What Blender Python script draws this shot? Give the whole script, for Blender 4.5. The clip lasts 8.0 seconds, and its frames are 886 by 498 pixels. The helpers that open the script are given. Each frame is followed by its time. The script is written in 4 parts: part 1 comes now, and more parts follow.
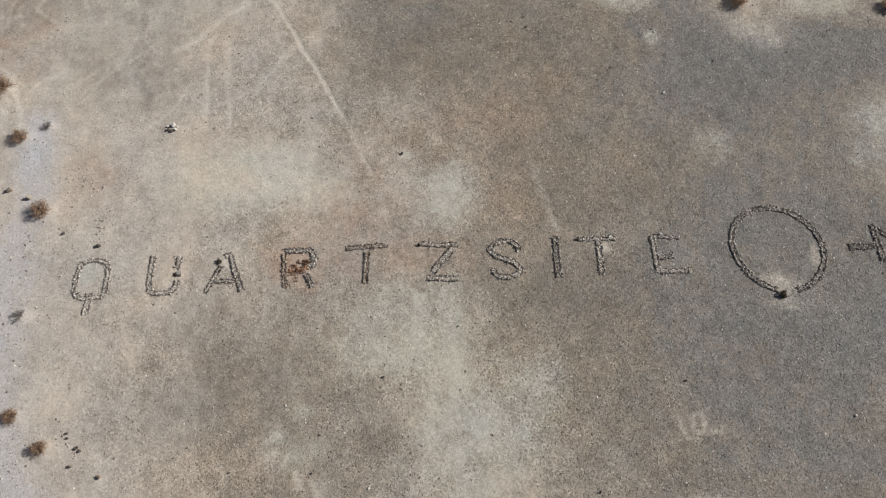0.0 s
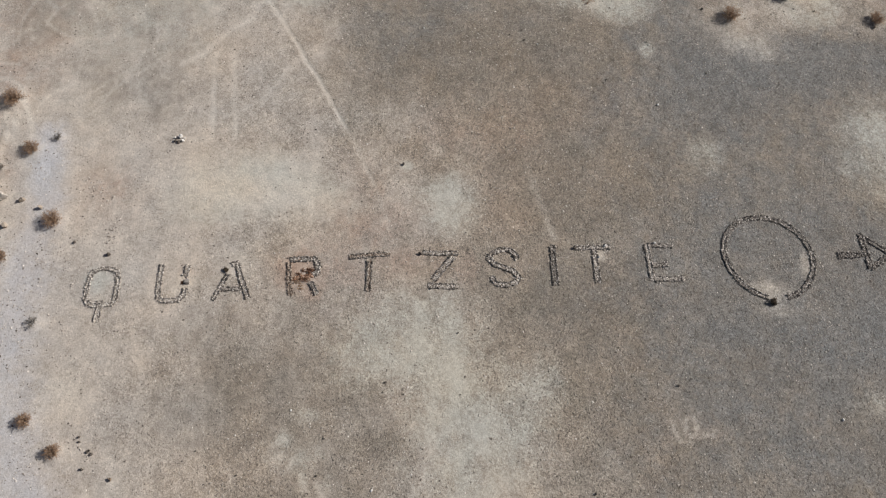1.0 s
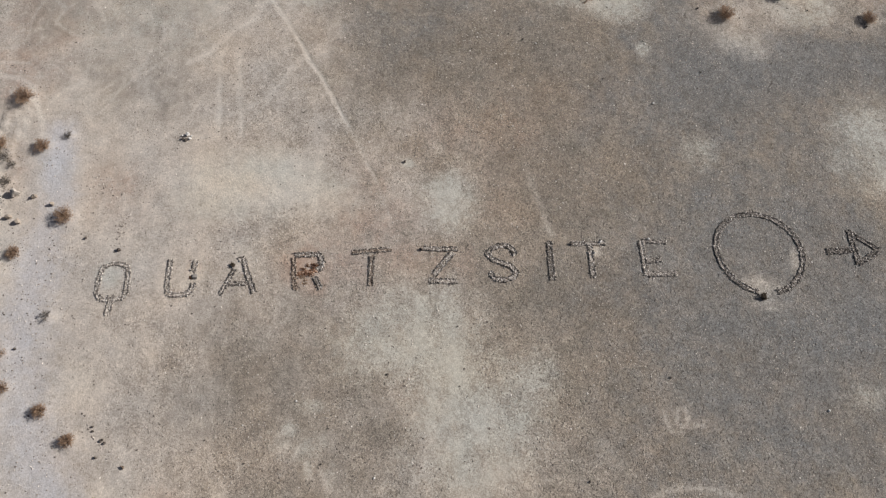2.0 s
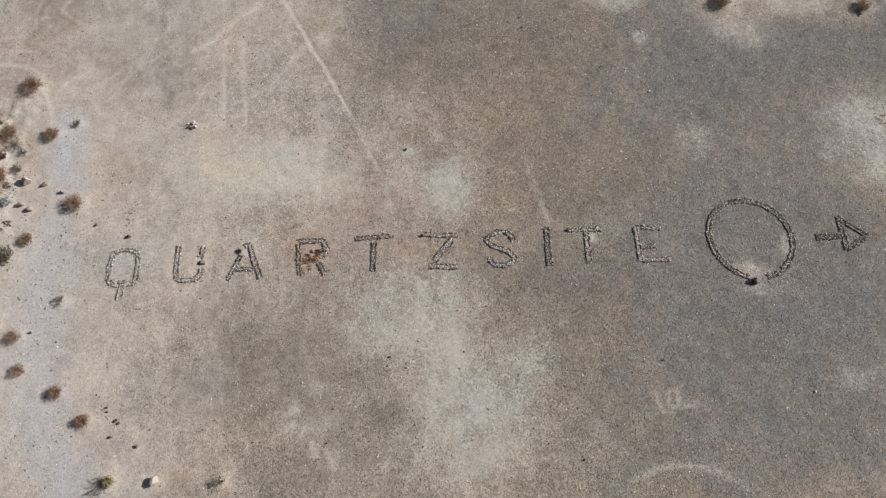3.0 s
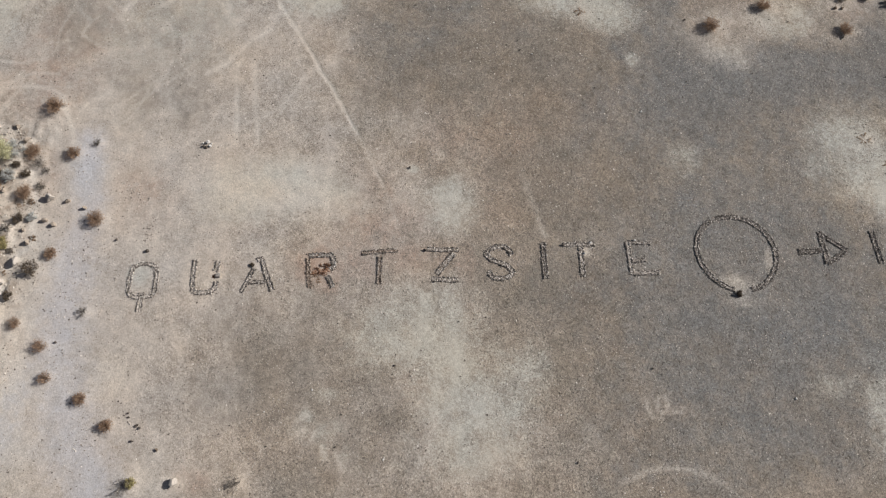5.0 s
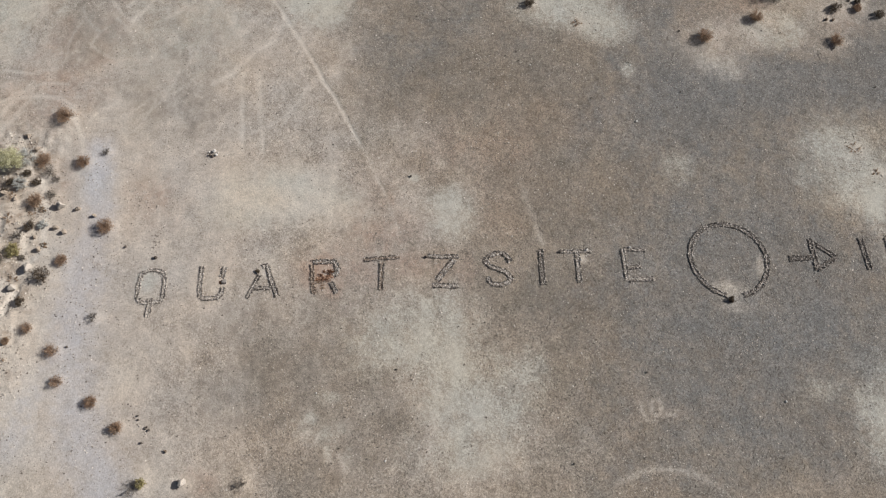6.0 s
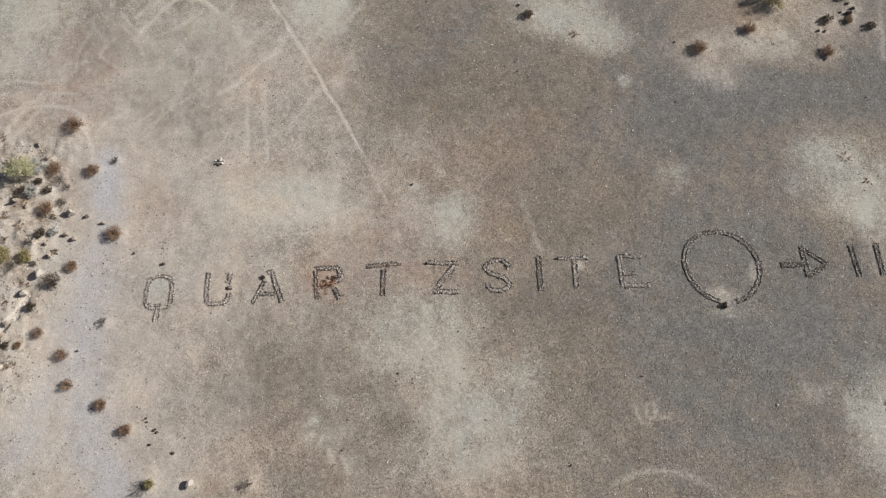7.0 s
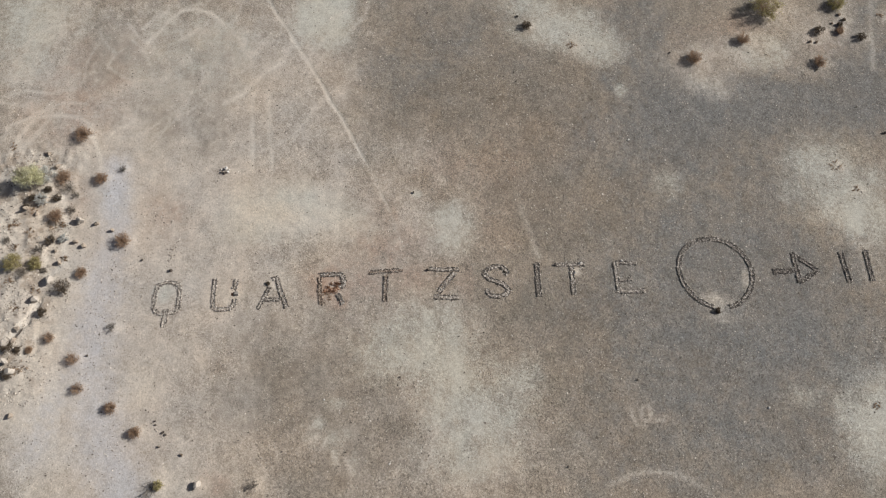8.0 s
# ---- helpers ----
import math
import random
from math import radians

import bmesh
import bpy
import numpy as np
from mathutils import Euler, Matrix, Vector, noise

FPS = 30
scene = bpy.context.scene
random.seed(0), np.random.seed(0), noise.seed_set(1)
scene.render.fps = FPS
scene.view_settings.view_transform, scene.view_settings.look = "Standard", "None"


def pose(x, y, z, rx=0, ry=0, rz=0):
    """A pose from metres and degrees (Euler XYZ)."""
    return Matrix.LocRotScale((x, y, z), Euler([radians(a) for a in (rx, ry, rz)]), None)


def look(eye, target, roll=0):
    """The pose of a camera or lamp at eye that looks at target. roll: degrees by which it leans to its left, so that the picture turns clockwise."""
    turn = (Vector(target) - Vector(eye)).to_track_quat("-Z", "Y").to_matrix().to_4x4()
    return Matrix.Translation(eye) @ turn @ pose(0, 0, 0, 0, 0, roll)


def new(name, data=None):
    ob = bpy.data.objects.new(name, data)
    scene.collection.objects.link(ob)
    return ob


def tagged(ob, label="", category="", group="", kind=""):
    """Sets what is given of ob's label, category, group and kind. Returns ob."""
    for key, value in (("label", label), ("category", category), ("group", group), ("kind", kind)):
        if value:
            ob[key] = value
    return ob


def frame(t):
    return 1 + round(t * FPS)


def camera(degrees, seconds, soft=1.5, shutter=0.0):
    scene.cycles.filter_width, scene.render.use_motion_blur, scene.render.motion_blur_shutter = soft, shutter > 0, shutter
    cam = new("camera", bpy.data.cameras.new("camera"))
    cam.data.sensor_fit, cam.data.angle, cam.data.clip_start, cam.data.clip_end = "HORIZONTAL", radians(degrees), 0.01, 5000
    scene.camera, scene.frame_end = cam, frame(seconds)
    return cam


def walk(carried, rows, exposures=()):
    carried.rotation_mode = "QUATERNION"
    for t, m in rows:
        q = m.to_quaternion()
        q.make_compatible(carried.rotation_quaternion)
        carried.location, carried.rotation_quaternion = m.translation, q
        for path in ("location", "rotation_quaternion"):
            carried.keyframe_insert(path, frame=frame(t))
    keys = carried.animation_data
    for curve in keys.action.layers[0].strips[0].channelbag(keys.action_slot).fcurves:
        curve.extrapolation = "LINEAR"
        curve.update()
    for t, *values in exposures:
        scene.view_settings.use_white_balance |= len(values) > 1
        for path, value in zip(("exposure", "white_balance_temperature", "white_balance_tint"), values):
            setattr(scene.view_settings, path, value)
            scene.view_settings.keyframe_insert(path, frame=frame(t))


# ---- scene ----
cam = camera(60.14, 8.0, soft=1.15)

PATH = [  # seconds, eye, target, roll
    (0, (0.547, -21.084, 52.280), (0.411, -5.150, 15.591), -0.059),
    (0.5, (0.498, -21.160, 53.185), (0.392, -5.208, 16.504), 0.027),
    (1, (0.470, -21.140, 54.087), (0.371, -5.213, 17.395), 0.069),
    (1.2, (0.506, -21.118, 54.501), (0.381, -5.216, 17.798), -0.030),
    (1.6, (0.566, -21.120, 55.264), (0.401, -5.426, 18.472), -0.153),
    (1.9, (0.576, -21.156, 55.819), (0.404, -5.766, 18.899), -0.166),
    (2.3, (0.597, -21.107, 56.614), (0.408, -6.260, 19.473), -0.259),
    (2.5, (0.617, -21.054, 57.046), (0.407, -6.527, 19.778), -0.370),
    (2.8, (0.650, -20.928, 57.662), (0.423, -6.820, 20.233), -0.509),
    (3, (0.652, -20.864, 58.058), (0.423, -6.891, 20.579), -0.511),
    (3.5, (0.704, -20.901, 58.953), (0.414, -6.927, 21.474), -0.752),
    (4, (0.619, -20.939, 59.897), (0.361, -6.969, 22.417), -0.606),
    (4.5, (0.602, -20.864, 60.849), (0.334, -6.953, 23.347), -0.653),
    (4.7, (0.594, -20.857, 61.209), (0.319, -6.948, 23.706), -0.679),
    (5.1, (0.603, -20.852, 61.983), (0.313, -6.957, 24.476), -0.734),
    (5.4, (0.602, -20.856, 62.582), (0.313, -6.974, 25.069), -0.719),
    (5.8, (0.587, -20.818, 63.374), (0.304, -6.971, 25.848), -0.705),
    (6, (0.582, -20.772, 63.746), (0.295, -6.959, 26.208), -0.733),
    (6.5, (0.587, -20.793, 64.682), (0.284, -6.980, 27.144), -0.780),
    (7, (0.604, -20.806, 65.610), (0.281, -6.996, 28.071), -0.837),
    (7.5, (0.587, -20.783, 66.559), (0.272, -6.983, 29.017), -0.818),
    (8, (0.478, -20.846, 67.486), (0.203, -7.025, 29.951), -0.676),
]
walk(cam, [(t, look(eye, target, roll)) for t, eye, target, roll in PATH],
     exposures=[(0, -0.15, 6260, 10), (1, -0.15, 6240, 11.5), (3, -0.15, 6220, 12.5), (5, -0.15, 6240, 12), (7, -0.15, 6280, 11), (8, -0.15, 6320, 10.5)])

# ---- light ----
SUN = Vector((0.94, 0.25, 0.62)).normalized()  # towards the sun
world = bpy.data.worlds.new("sky")
scene.world = world
world.use_nodes = True
wn, wl = world.node_tree.nodes, world.node_tree.links
sky = wn.new("ShaderNodeTexSky")
sky.sky_type, sky.sun_disc = "NISHITA", False
sky.dust_density, sky.air_density = 3.5, 0.8
sky.sun_elevation, sky.sun_rotation = math.asin(SUN.z), math.atan2(SUN.x, SUN.y)
wl.new(sky.outputs[0], wn["Background"].inputs[0])
wn["Background"].inputs[1].default_value = 0.05

sun_data = bpy.data.lights.new("sun", "SUN")
sun_data.energy, sun_data.angle, sun_data.color = 5.0, radians(0.55), (1.0, 0.965, 0.91)
sun = new("sun", sun_data)
sun.matrix_world = look(SUN * 200, (0, 0, 0))
scene.view_settings.exposure = 0.0

# ---- plan of the ground and what lies on it ----
PALE = [  # x, y, half width, half depth, strength
    (-14.8, 7.7, 6.0, 2.7, 0.75), (-19.0, 6.5, 3.2, 2.3, 0.5), (0.9, 6.1, 2.4, 2.6, 0.6), (-12.7, 30.3, 3.5, 4.0, 1),
    (11.7, 28.8, 5.0, 2.7, 0.78), (16.0, 26.3, 2.9, 1.9, 0.62), (8.2, 32.1, 3.6, 1.8, 0.7), (-43.2, 28.1, 5.1, 5.4, 0.7),
    (-8.3, 6.3, 3.2, 2.3, 0.3), (-26.81, 25.69, 8.82, 6.23, 0.25),
]

PALE_SOUTH_AND_EAST = [  # x, y, half width, half depth, strength
    (38.4, 10.7, 4.8, 5.0, 0.62), (40.6, 7.5, 2.7, 3.2, 0.45), (36.4, 13.1, 2.2, 2.2, 0.45), (32.5, 25.9, 2.9, 2.3, 0.5),
    (26.3, 24.5, 1.6, 1.8, 0.4), (37.4, -12.3, 2.9, 4.6, 0.7), (31.9, -9.4, 1.7, 1.1, 0.22), (36.8, -8.6, 3.2, 2.4, 0.26), (-0.9, -4.1, 4.8, 3.4, 0.55),
    (0.6, -9.3, 3.4, 3.8, 0.6), (2.4, -14.5, 4.8, 2.9, 0.5), (7.6, -9.1, 1.7, 3.5, 0.38), (4.4, -10.6, 3.2, 4.6, 0.34), (-4.9, -5.7, 3.7, 2.7, 0.5),
    (-10.0, -13.1, 2.0, 1.5, 0.3), (21.6, 10.9, 1.4, 1.7, 0.3), (17.9, 21.4, 0.7, 0.9, 0.35), (27.0, 22.0, 1.6, 1.6, 0.12),
]

DUST = [  # x, y, half width, half depth, strength
    (-10.73, -12.19, 0.69, 0.48, 0.6), (-9.21, -14.56, 0.39, 1.32, 0.45), (-7.47, -15.48, 0.39, 1.12, 0.45), (-8.95, -10.48, 1.68, 0.59, 0.35),
    (-44.71, 29.81, 5.4, 5.08, 0.5), (-2.54, 9.71, 0.55, 0.48, 0.7), (3.4, -11.84, 1.23, 2.89, 0.3), (-1.15, -2.52, 1.54, 2.12, 0.3),
    (-25.93, -0.56, 0.89, 0.98, 0.6),
]

LIGHT = [  # x, y, half width, half depth, strength
    (-28.96, 0.51, 17.33, 23.24, 0.85), (-27.79, 19.66, 18.91, 15.78, 0.68), (-7.68, 5.13, 11.75, 11.42, 0.45),
    (-3.88, -14.52, 14.54, 7.05, 0.4), (-23.72, -15.16, 5.34, 4.01, 0.6), (-38.43, 3.22, 10.66, 28.62, 0.5),
    (-16.66, 23.7, 9.31, 10.83, 0.4), (27.46, 24.6, 5.79, 4.08, 0.35), (36.05, 28.07, 7.04, 3.52, 0.2),
]

SAND = [  # x, y, half width, half depth, strength
    (25.7, -2.6, 1.7, 0.5, 0.22), (-13.6, 8.4, 4.2, 3.0, 0.4), (-16.8, 7.2, 3.8, 2.4, 0.34), (-18.9, 8.9, 2.8, 2.6, 0.3),
    (-11.2, 6.4, 3.0, 1.9, 0.3), (-35.7, -11.2, 4.6, 3.4, 0.85), (-26.7, -9.4, 1.6, 2.6, 0.6), (-37.69, -0.64, 5.75, 7.72, 0.6),
    (-38.75, 4.92, 4.3, 3.49, 0.6), (-40.17, 6.64, 4.88, 6.51, 0.85), (-29.31, 10.26, 3.3, 7.87, 0.25), (-22.8, -6.84, 2.02, 2.05, 0.2),
    (-22.46, -17.46, 2.88, 2.3, 0.5),
]
SAND += [
    (-36.48, -6.95, 4.06, 3.63, 0.6), (26.19, 23.59, 3.75, 3.03, 0.25), (31.77, 26.67, 4.67, 4.16, 0.05), (-41.13, 6.06, 2.7, 3.54, 0.5),
    (40.15, 28.09, 4.0, 3.0, 0.2), (27.0, 22.1, 2.0, 1.9, 0.3), (37.8, 23.9, 1.6, 0.9, 0.3), (25.24, -1.1, 1.9, 0.85, 0.36), (28.11, 1.2, 0.47, 1.21, 0.55), (-25.24, 2.2, 1.38, 1.35, 0.45),
    (12.2, 1.8, 0.63, 0.55, 0.7), (-19.41, -0.51, 1.25, 1.2, 0.6), (-15.35, 0.88, 1.05, 1.32, 0.6), (40.16, 3.77, 1.58, 3.41, 0.2),
    (-33.3, -16.2, 3.9, 2.8, 0.55),
]

GREY = [  # x, y, half width, half depth, strength
    (26.55, -2.31, 16.89, 10.12, 0.75), (25.84, 14.87, 14.42, 9.37, 0.55), (23.42, 18.65, 7.34, 4.52, 0.6),
    (42.36, 20.7, 5.11, 5.3, 0.9), (34.23, 19.35, 7.91, 3.26, 0.85), (25.35, -12.37, 12.66, 6.26, 0.6),
    (-0.41, 25.14, 9.92, 8.18, 0.3), (21.09, 24.57, 6.95, 6.11, 0.45), (26.02, 2, 3.66, 3.05, 0.35),
    (33.88, -1.19, 7.71, 6.49, 0.3), (31.64, 4.84, 3.17, 3.43, 0.3), (44.26, 28.11, 4.1, 6.36, 0.55),
    (19.07, 28.69, 3.54, 4.22, 0.5), (22.06, 16.1, 7.26, 3.78, 0.4),
]

DARK = [  # x, y, half width, half depth, strength
    (28.3, 24.85, 0.9, 0.7, 0.5),
    (9.8, 5.0, 2.6, 2.0, 0.35),
    (-12.15, -7.26, 6.55, 3.81, 0.34), (-15.38, -10.78, 5.45, 3.44, 0.28), (13.33, 9.34, 8.14, 5.33, 0.4),
    (7.9, -2.46, 5.4, 3.71, 0.38), (-0.39, 23.11, 9.25, 8.71, 0.4), (11.69, -2.42, 4.62, 3.18, 0.35),
    (-6.88, -12.64, 5.88, 2.88, 0.3), (9.9, 19.87, 6.83, 6.51, 0.35), (23.8, 16.74, 6.16, 3.81, 0.35),
    (-4.18, -4.64, 2.55, 2.6, 0.15), (21.18, -4.96, 7.08, 4.14, 0.25), (-16.93, -4.74, 3.06, 2.61, 0.25),
    (-34.83, 24.29, 2.93, 4.13, 0.35), (42.71, 22.67, 4.58, 5.4, 0.45), (-9.11, -16.42, 4.32, 2.31, 0.4),
    (-25.47, 24.33, 6.43, 4.79, 0.3), (-25.67, 16.45, 6.6, 4.2, 0.34),
]

RUST = [  # x, y, half width, half depth, strength
    (-34.6, 8.4, 1.4, 3.6, 0.3), (-3.5, 0.2, 8.5, 3.6, 0.22), (3.03, 12.89, 6.63, 4.59, 0.19), (-7.22, 6.86, 3.77, 2.9, 0.2),
    (-4.46, 4.59, 3.2, 1.7, 0.3), (-10.07, 0.21, 1.67, 1.85, 1), (-19.06, 0.15, 0.73, 0.66, 0.6), (-34.83, 24.29, 3.51, 4.13, 0.42),
    (-37.99, 18.95, 5.15, 3.95, 0.36), (26.0, 25.0, 3.2, 3.0, 0.2), (5.15, 6.37, 3.75, 3.46, 0.1),
]
RUST += [
    (-26.72, 7.32, 2.71, 3.53, 0.3), (-39.71, 4.35, 4.82, 4.05, 0.35), (40.53, 27.54, 2.81, 2.95, 0.4), (18.14, -11.23, 1.57, 0.88, 0.15),
    (26.07, 28.03, 3.53, 1.75, 0.2), (-19.58, -17.44, 1.92, 1.38, 0.3), (12.03, 16.67, 6.17, 3.8, 0.12), (-33.44, -6.92, 1.52, 2.07, 0.4),
    (-39.46, -2.27, 2.34, 1.36, 0.5), (-39.58, 0.99, 2.64, 1.68, 0.3), (-7.53, 1.77, 4.73, 2.21, 0.25), (-5.9, 4.3, 2.3, 1.8, 0.32), (30.35, 29.45, 2.36, 1.42, 0.3),
]

TRAIL = [  # half width, strength, its line
    (0.19, 0.78, [(-19.38, 33.39), (-18.78, 32.09), (-16.5, 28.38), (-13.96, 24.26), (-12.45, 21.58), (-10.67, 18.46), (-9.61, 16.74), (-7.77, 13.25)]),
    (0.2, 0.42, [(-7.77, 13.25), (-6.21, 10.11), (-5.21, 8.04)]),
    (0.26, 0.3, [(-5.21, 8.04), (-3.8, 4.03)]),
    (0.3, 0.3, [(7.1, 9.6), (7.84, 6.96), (9.06, 3.27)]),
]

TYRE_MARKS = [  # half width, strength, its line
    (0.26, 0.8, [(-31.07, 26.72), (-29.93, 28.33), (-28.98, 29.75), (-27.91, 30.76), (-26.38, 31.05), (-24.76, 30.56), (-23.54, 29.21)]),
    (0.24, 0.5, [(-31.92, 28.46), (-30.88, 29.6), (-29.7, 30.6)]),
    (0.22, 0.5, [(-33.51, 29.16), (-32.41, 27.76), (-31.18, 26.65)]),
    (0.22, 0.4, [(-27.28, 27.08), (-26.47, 27.79), (-25.88, 28.84)]),
    (0.3, 0.75, [(-22.17, 19.63), (-20.54, 20.56), (-19.57, 21.89), (-18.37, 23.3), (-16.55, 24.52)]),
    (0.3, 0.4, [(-20.96, 27.25), (-20.95, 25.87), (-20.0, 25.19), (-19.64, 21.95)]),
    (0.26, 0.7, [(-19.46, 20.7), (-19.13, 16.5), (-18.83, 12.15)]),
    (0.28, 0.7, [(-17.88, 20.38), (-17.38, 16.51), (-16.84, 12.16)]),
    (0.25, 0.2, [(-28.17, 22.63), (-25.15, 21.65), (-19.96, 21.68)]),
    (0.25, 0.45, [(-12.08, 29.83), (-10.52, 30.84)]),
    (0.25, 0.45, [(-9.63, 28.71), (-8.45, 30.13), (-8.17, 32.0)]),
]

TYRE_MARKS_WEST = [  # half width, strength, its line
    (0.26, 0.52, [(-45, 19.56), (-42.04, 19.12)]),
    (0.26, 0.45, [(-39.45, 20.65), (-37.7, 21.25)]),
    (0.26, 0.52, [(-42.69, 14.34), (-41.18, 17.64), (-39.72, 19.59)]),
    (0.24, 0.45, [(-40.91, 15.61), (-39.7, 17.65)]),
    (0.3, 0.52, [(-33.66, 15.14), (-32.75, 16.54), (-30.94, 17.7)]),
    (0.2, 0.65, [(-36.18, 14.38), (-35.5, 11.73)]),
    (0.22, 0.72, [(-34.95, 15.77), (-33.58, 12.17)]),
    (0.2, 0.52, [(-35.39, 14.38), (-34.67, 12.04)]),
    (0.3, 0.42, [(45.2, 32.37), (43.98, 24.01)]),
]

TYRE_MARKS_FAR_WEST = [  # half width, strength, its line
    (0.25, 0.59, [(-27.67, 26.93), (-25.86, 28.62)]),
    (0.25, 0.65, [(-31.79, 28.45), (-30.64, 30.02)]),
    (0.25, 0.65, [(-39.26, 18.04), (-36.96, 17.92), (-35.48, 16.91), (-34.62, 15.14), (-33.47, 12.17)]),
    (0.25, 0.59, [(-44.1, 15.21), (-43.31, 16.86), (-41.5, 17.83), (-39.26, 18.04)]),
    (0.22, 0.52, [(-41.89, 12.61), (-41.31, 14.79), (-39.94, 16.5)]),
    (0.2, 0.52, [(-44.85, 20.22), (-42.67, 20.89), (-39.71, 20.51)]),
    (0.2, 0.45, [(-41.31, 18.28), (-38.66, 19.47), (-36.36, 19.48)]),
    (0.3, 0.65, [(-34.06, -4.87), (-34.45, -6.93), (-34.25, -9.45)]),
    (0.24, 0.78, [(-35.37, 15.9), (-34.43, 14.65), (-33.58, 12.55)]),
    (0.22, 0.65, [(-36.18, 14.39), (-35.37, 13.58), (-35.0, 12.05)]),
]

SCRAPES = [  # half width, strength, its line
    (0.26, 0.42, [(-11.38, -12.56), (-11.07, -12.32), (-10.61, -12.09)]),
    (0.22, 0.4, [(-9.31, -14.58), (-9.14, -15.03), (-8.86, -15.67)]),
    (0.22, 0.36, [(-8.15, -15.03), (-7.93, -15.57), (-7.71, -16.2)]),
    (0.24, 0.34, [(-9.9, -13.39), (-10.27, -14.22)]),
    (0.3, 0.3, [(-11.35, -13.63), (-10.62, -13.3)]),
    (0.2, 0.54, [(16.5, -10.7), (16.65, -11.4), (16.95, -11.95)]),
    (0.2, 0.56, [(17.5, -10.6), (17.35, -11.3), (17.6, -11.75), (18.05, -11.6), (18.2, -10.9), (17.95, -10.4)]),
    (0.18, 0.54, [(16.9, -12.05), (17.7, -12.1)]),
    (0.2, 0.48, [(18.6, -11.7), (19.2, -11.75), (19.5, -11.3)]),
]

GULLY = [  # half width, strength, its line: a dry gully
    (0.42, 1, [(-37.1, -1.3), (-37.4, -2.3), (-37.93, -3.42), (-38.98, -4.64), (-40.2, -5.7)]),
]

PALE_STRIPS = [  # half width, strength, its line
    (0.35, 0.8, [(-37.12, -0.2), (-36.72, 0.6), (-35.56, 2.12), (-35.84, 6.09), (-36.68, 9.02)]),
    (0.3, 0.6, [(-36.88, -4.89), (-34.71, -6.93), (-34.66, -9.95)]),
]

WASH = [  # half width, strength, its line
    (1.0, 0.95, [(-31.97, 12.56), (-31.6, 9.65)]),
    (1.2, 0.95, [(-31.6, 9.65), (-31.25, 6.13)]),
    (1.5, 0.95, [(-31.25, 6.13), (-31.5, 3.28), (-31.5, -0.05)]),
    (1.75, 0.95, [(-31.5, -0.05), (-31.48, -2.74), (-31.43, -5.88), (-31.33, -8.92)]),
    (2, 0.9, [(-31.33, -8.92), (-30.34, -11.87), (-28.65, -14.72), (-26.88, -18.4)]),
    (1.7, 0.5, [(-33.5, -9.44), (-35.07, -14.31)]),
]

RING = (18.14, -22.70, 6.71)  # an old wheel ring: x, y, radius

SHRUBS_BY_WASH = [  # x, y, width, sort
    (-35.70, 15.76, 1.83, 'dry'), (-33.26, 10.91, 1.41, 'dry'), (-30.12, 4.51, 1.64, 'dry'),
    (-29.96, -3.85, 1.03, 'grey'), (-32.93, -6.81, 1.29, 'sparse'), (-32.06, -9.40, 1.19, 'sparse'),
    (-28.86, -11.09, 1.18, 'dry'), (-26.48, -13.18, 1.16, 'dry'), (-24.57, -17.77, 1.63, 'grey'),
    (-23.85, -17.48, 0.82, 'olive'), (-15.95, -17.33, 1.3, 'grey'), (-31.36, 12.02, 0.83, 'grey'),
    (-35.41, -4.81, 1.05, 'sparse'), (-42.55, 14.57, 1.01, 'low'),
]

SHRUBS_IN_THICKET = [  # x, y, width, sort
    (-36.84, 10.99, 1.6, 'dry'), (-36.35, 9.93, 1.43, 'grey'), (-38.76, 11.17, 1.99, 'pale'),
    (-38.66, 8.74, 1.31, 'pale'), (-36.88, 6.98, 1.56, 'dry'), (-37.03, 4.54, 0.97, 'dark'),
    (-35.9, 4.63, 0.91, 'pale'), (-33.55, 1.29, 1.16, 'dry'), (-35.04, -0.11, 1.57, 'dark'),
    (-40.06, 2.19, 1.81, 'olive'), (-38.04, 2.2, 1.27, 'olive'), (-39.07, 1.23, 1.06, 'grey'),
    (-36.47, -2.48, 0.93, 'dark'), (-38.99, -5.71, 1.12, 'dark'), (-37.67, -7.48, 1.72, 'low'),
    (-38.49, -8.19, 1.11, 'dark'), (-41.26, 4.55, 0.75, 'grey'), (-38.19, 9.8, 0.77, 'dark'),
    (-37.21, 8.91, 0.77, 'dark'), (-35.6, 7.61, 1.09, 'grey'),
]

SHRUBS_NORTH = [  # x, y, width, sort
    (25.66, 25.05, 1.78, 'dry'), (31.00, 27.38, 1.50, 'dry'), (33.72, 31, 3.22, 'olive'),
    (39.06, 28.46, 1.18, 'dark'), (41.17, 28.50, 0.90, 'dry'), (41.39, 29.37, 0.59, 'dark'),
    (43.28, 27.81, 1.05, 'dark'), (38.47, 24.64, 1.38, 'dry'), (41.36, 31.89, 1.67, 'olive'),
    (45.86, 30.56, 0.95, 'low'), (8.47, 28.97, 1.07, 'dark'),
    (38.24, 12.96, 1.21, 'low'), (39.78, 10.45, 0.87, 'low'), (13.18, 26.76, 1.17, 'low'),
    (37.95, -10.26, 0.8, 'low'),
]

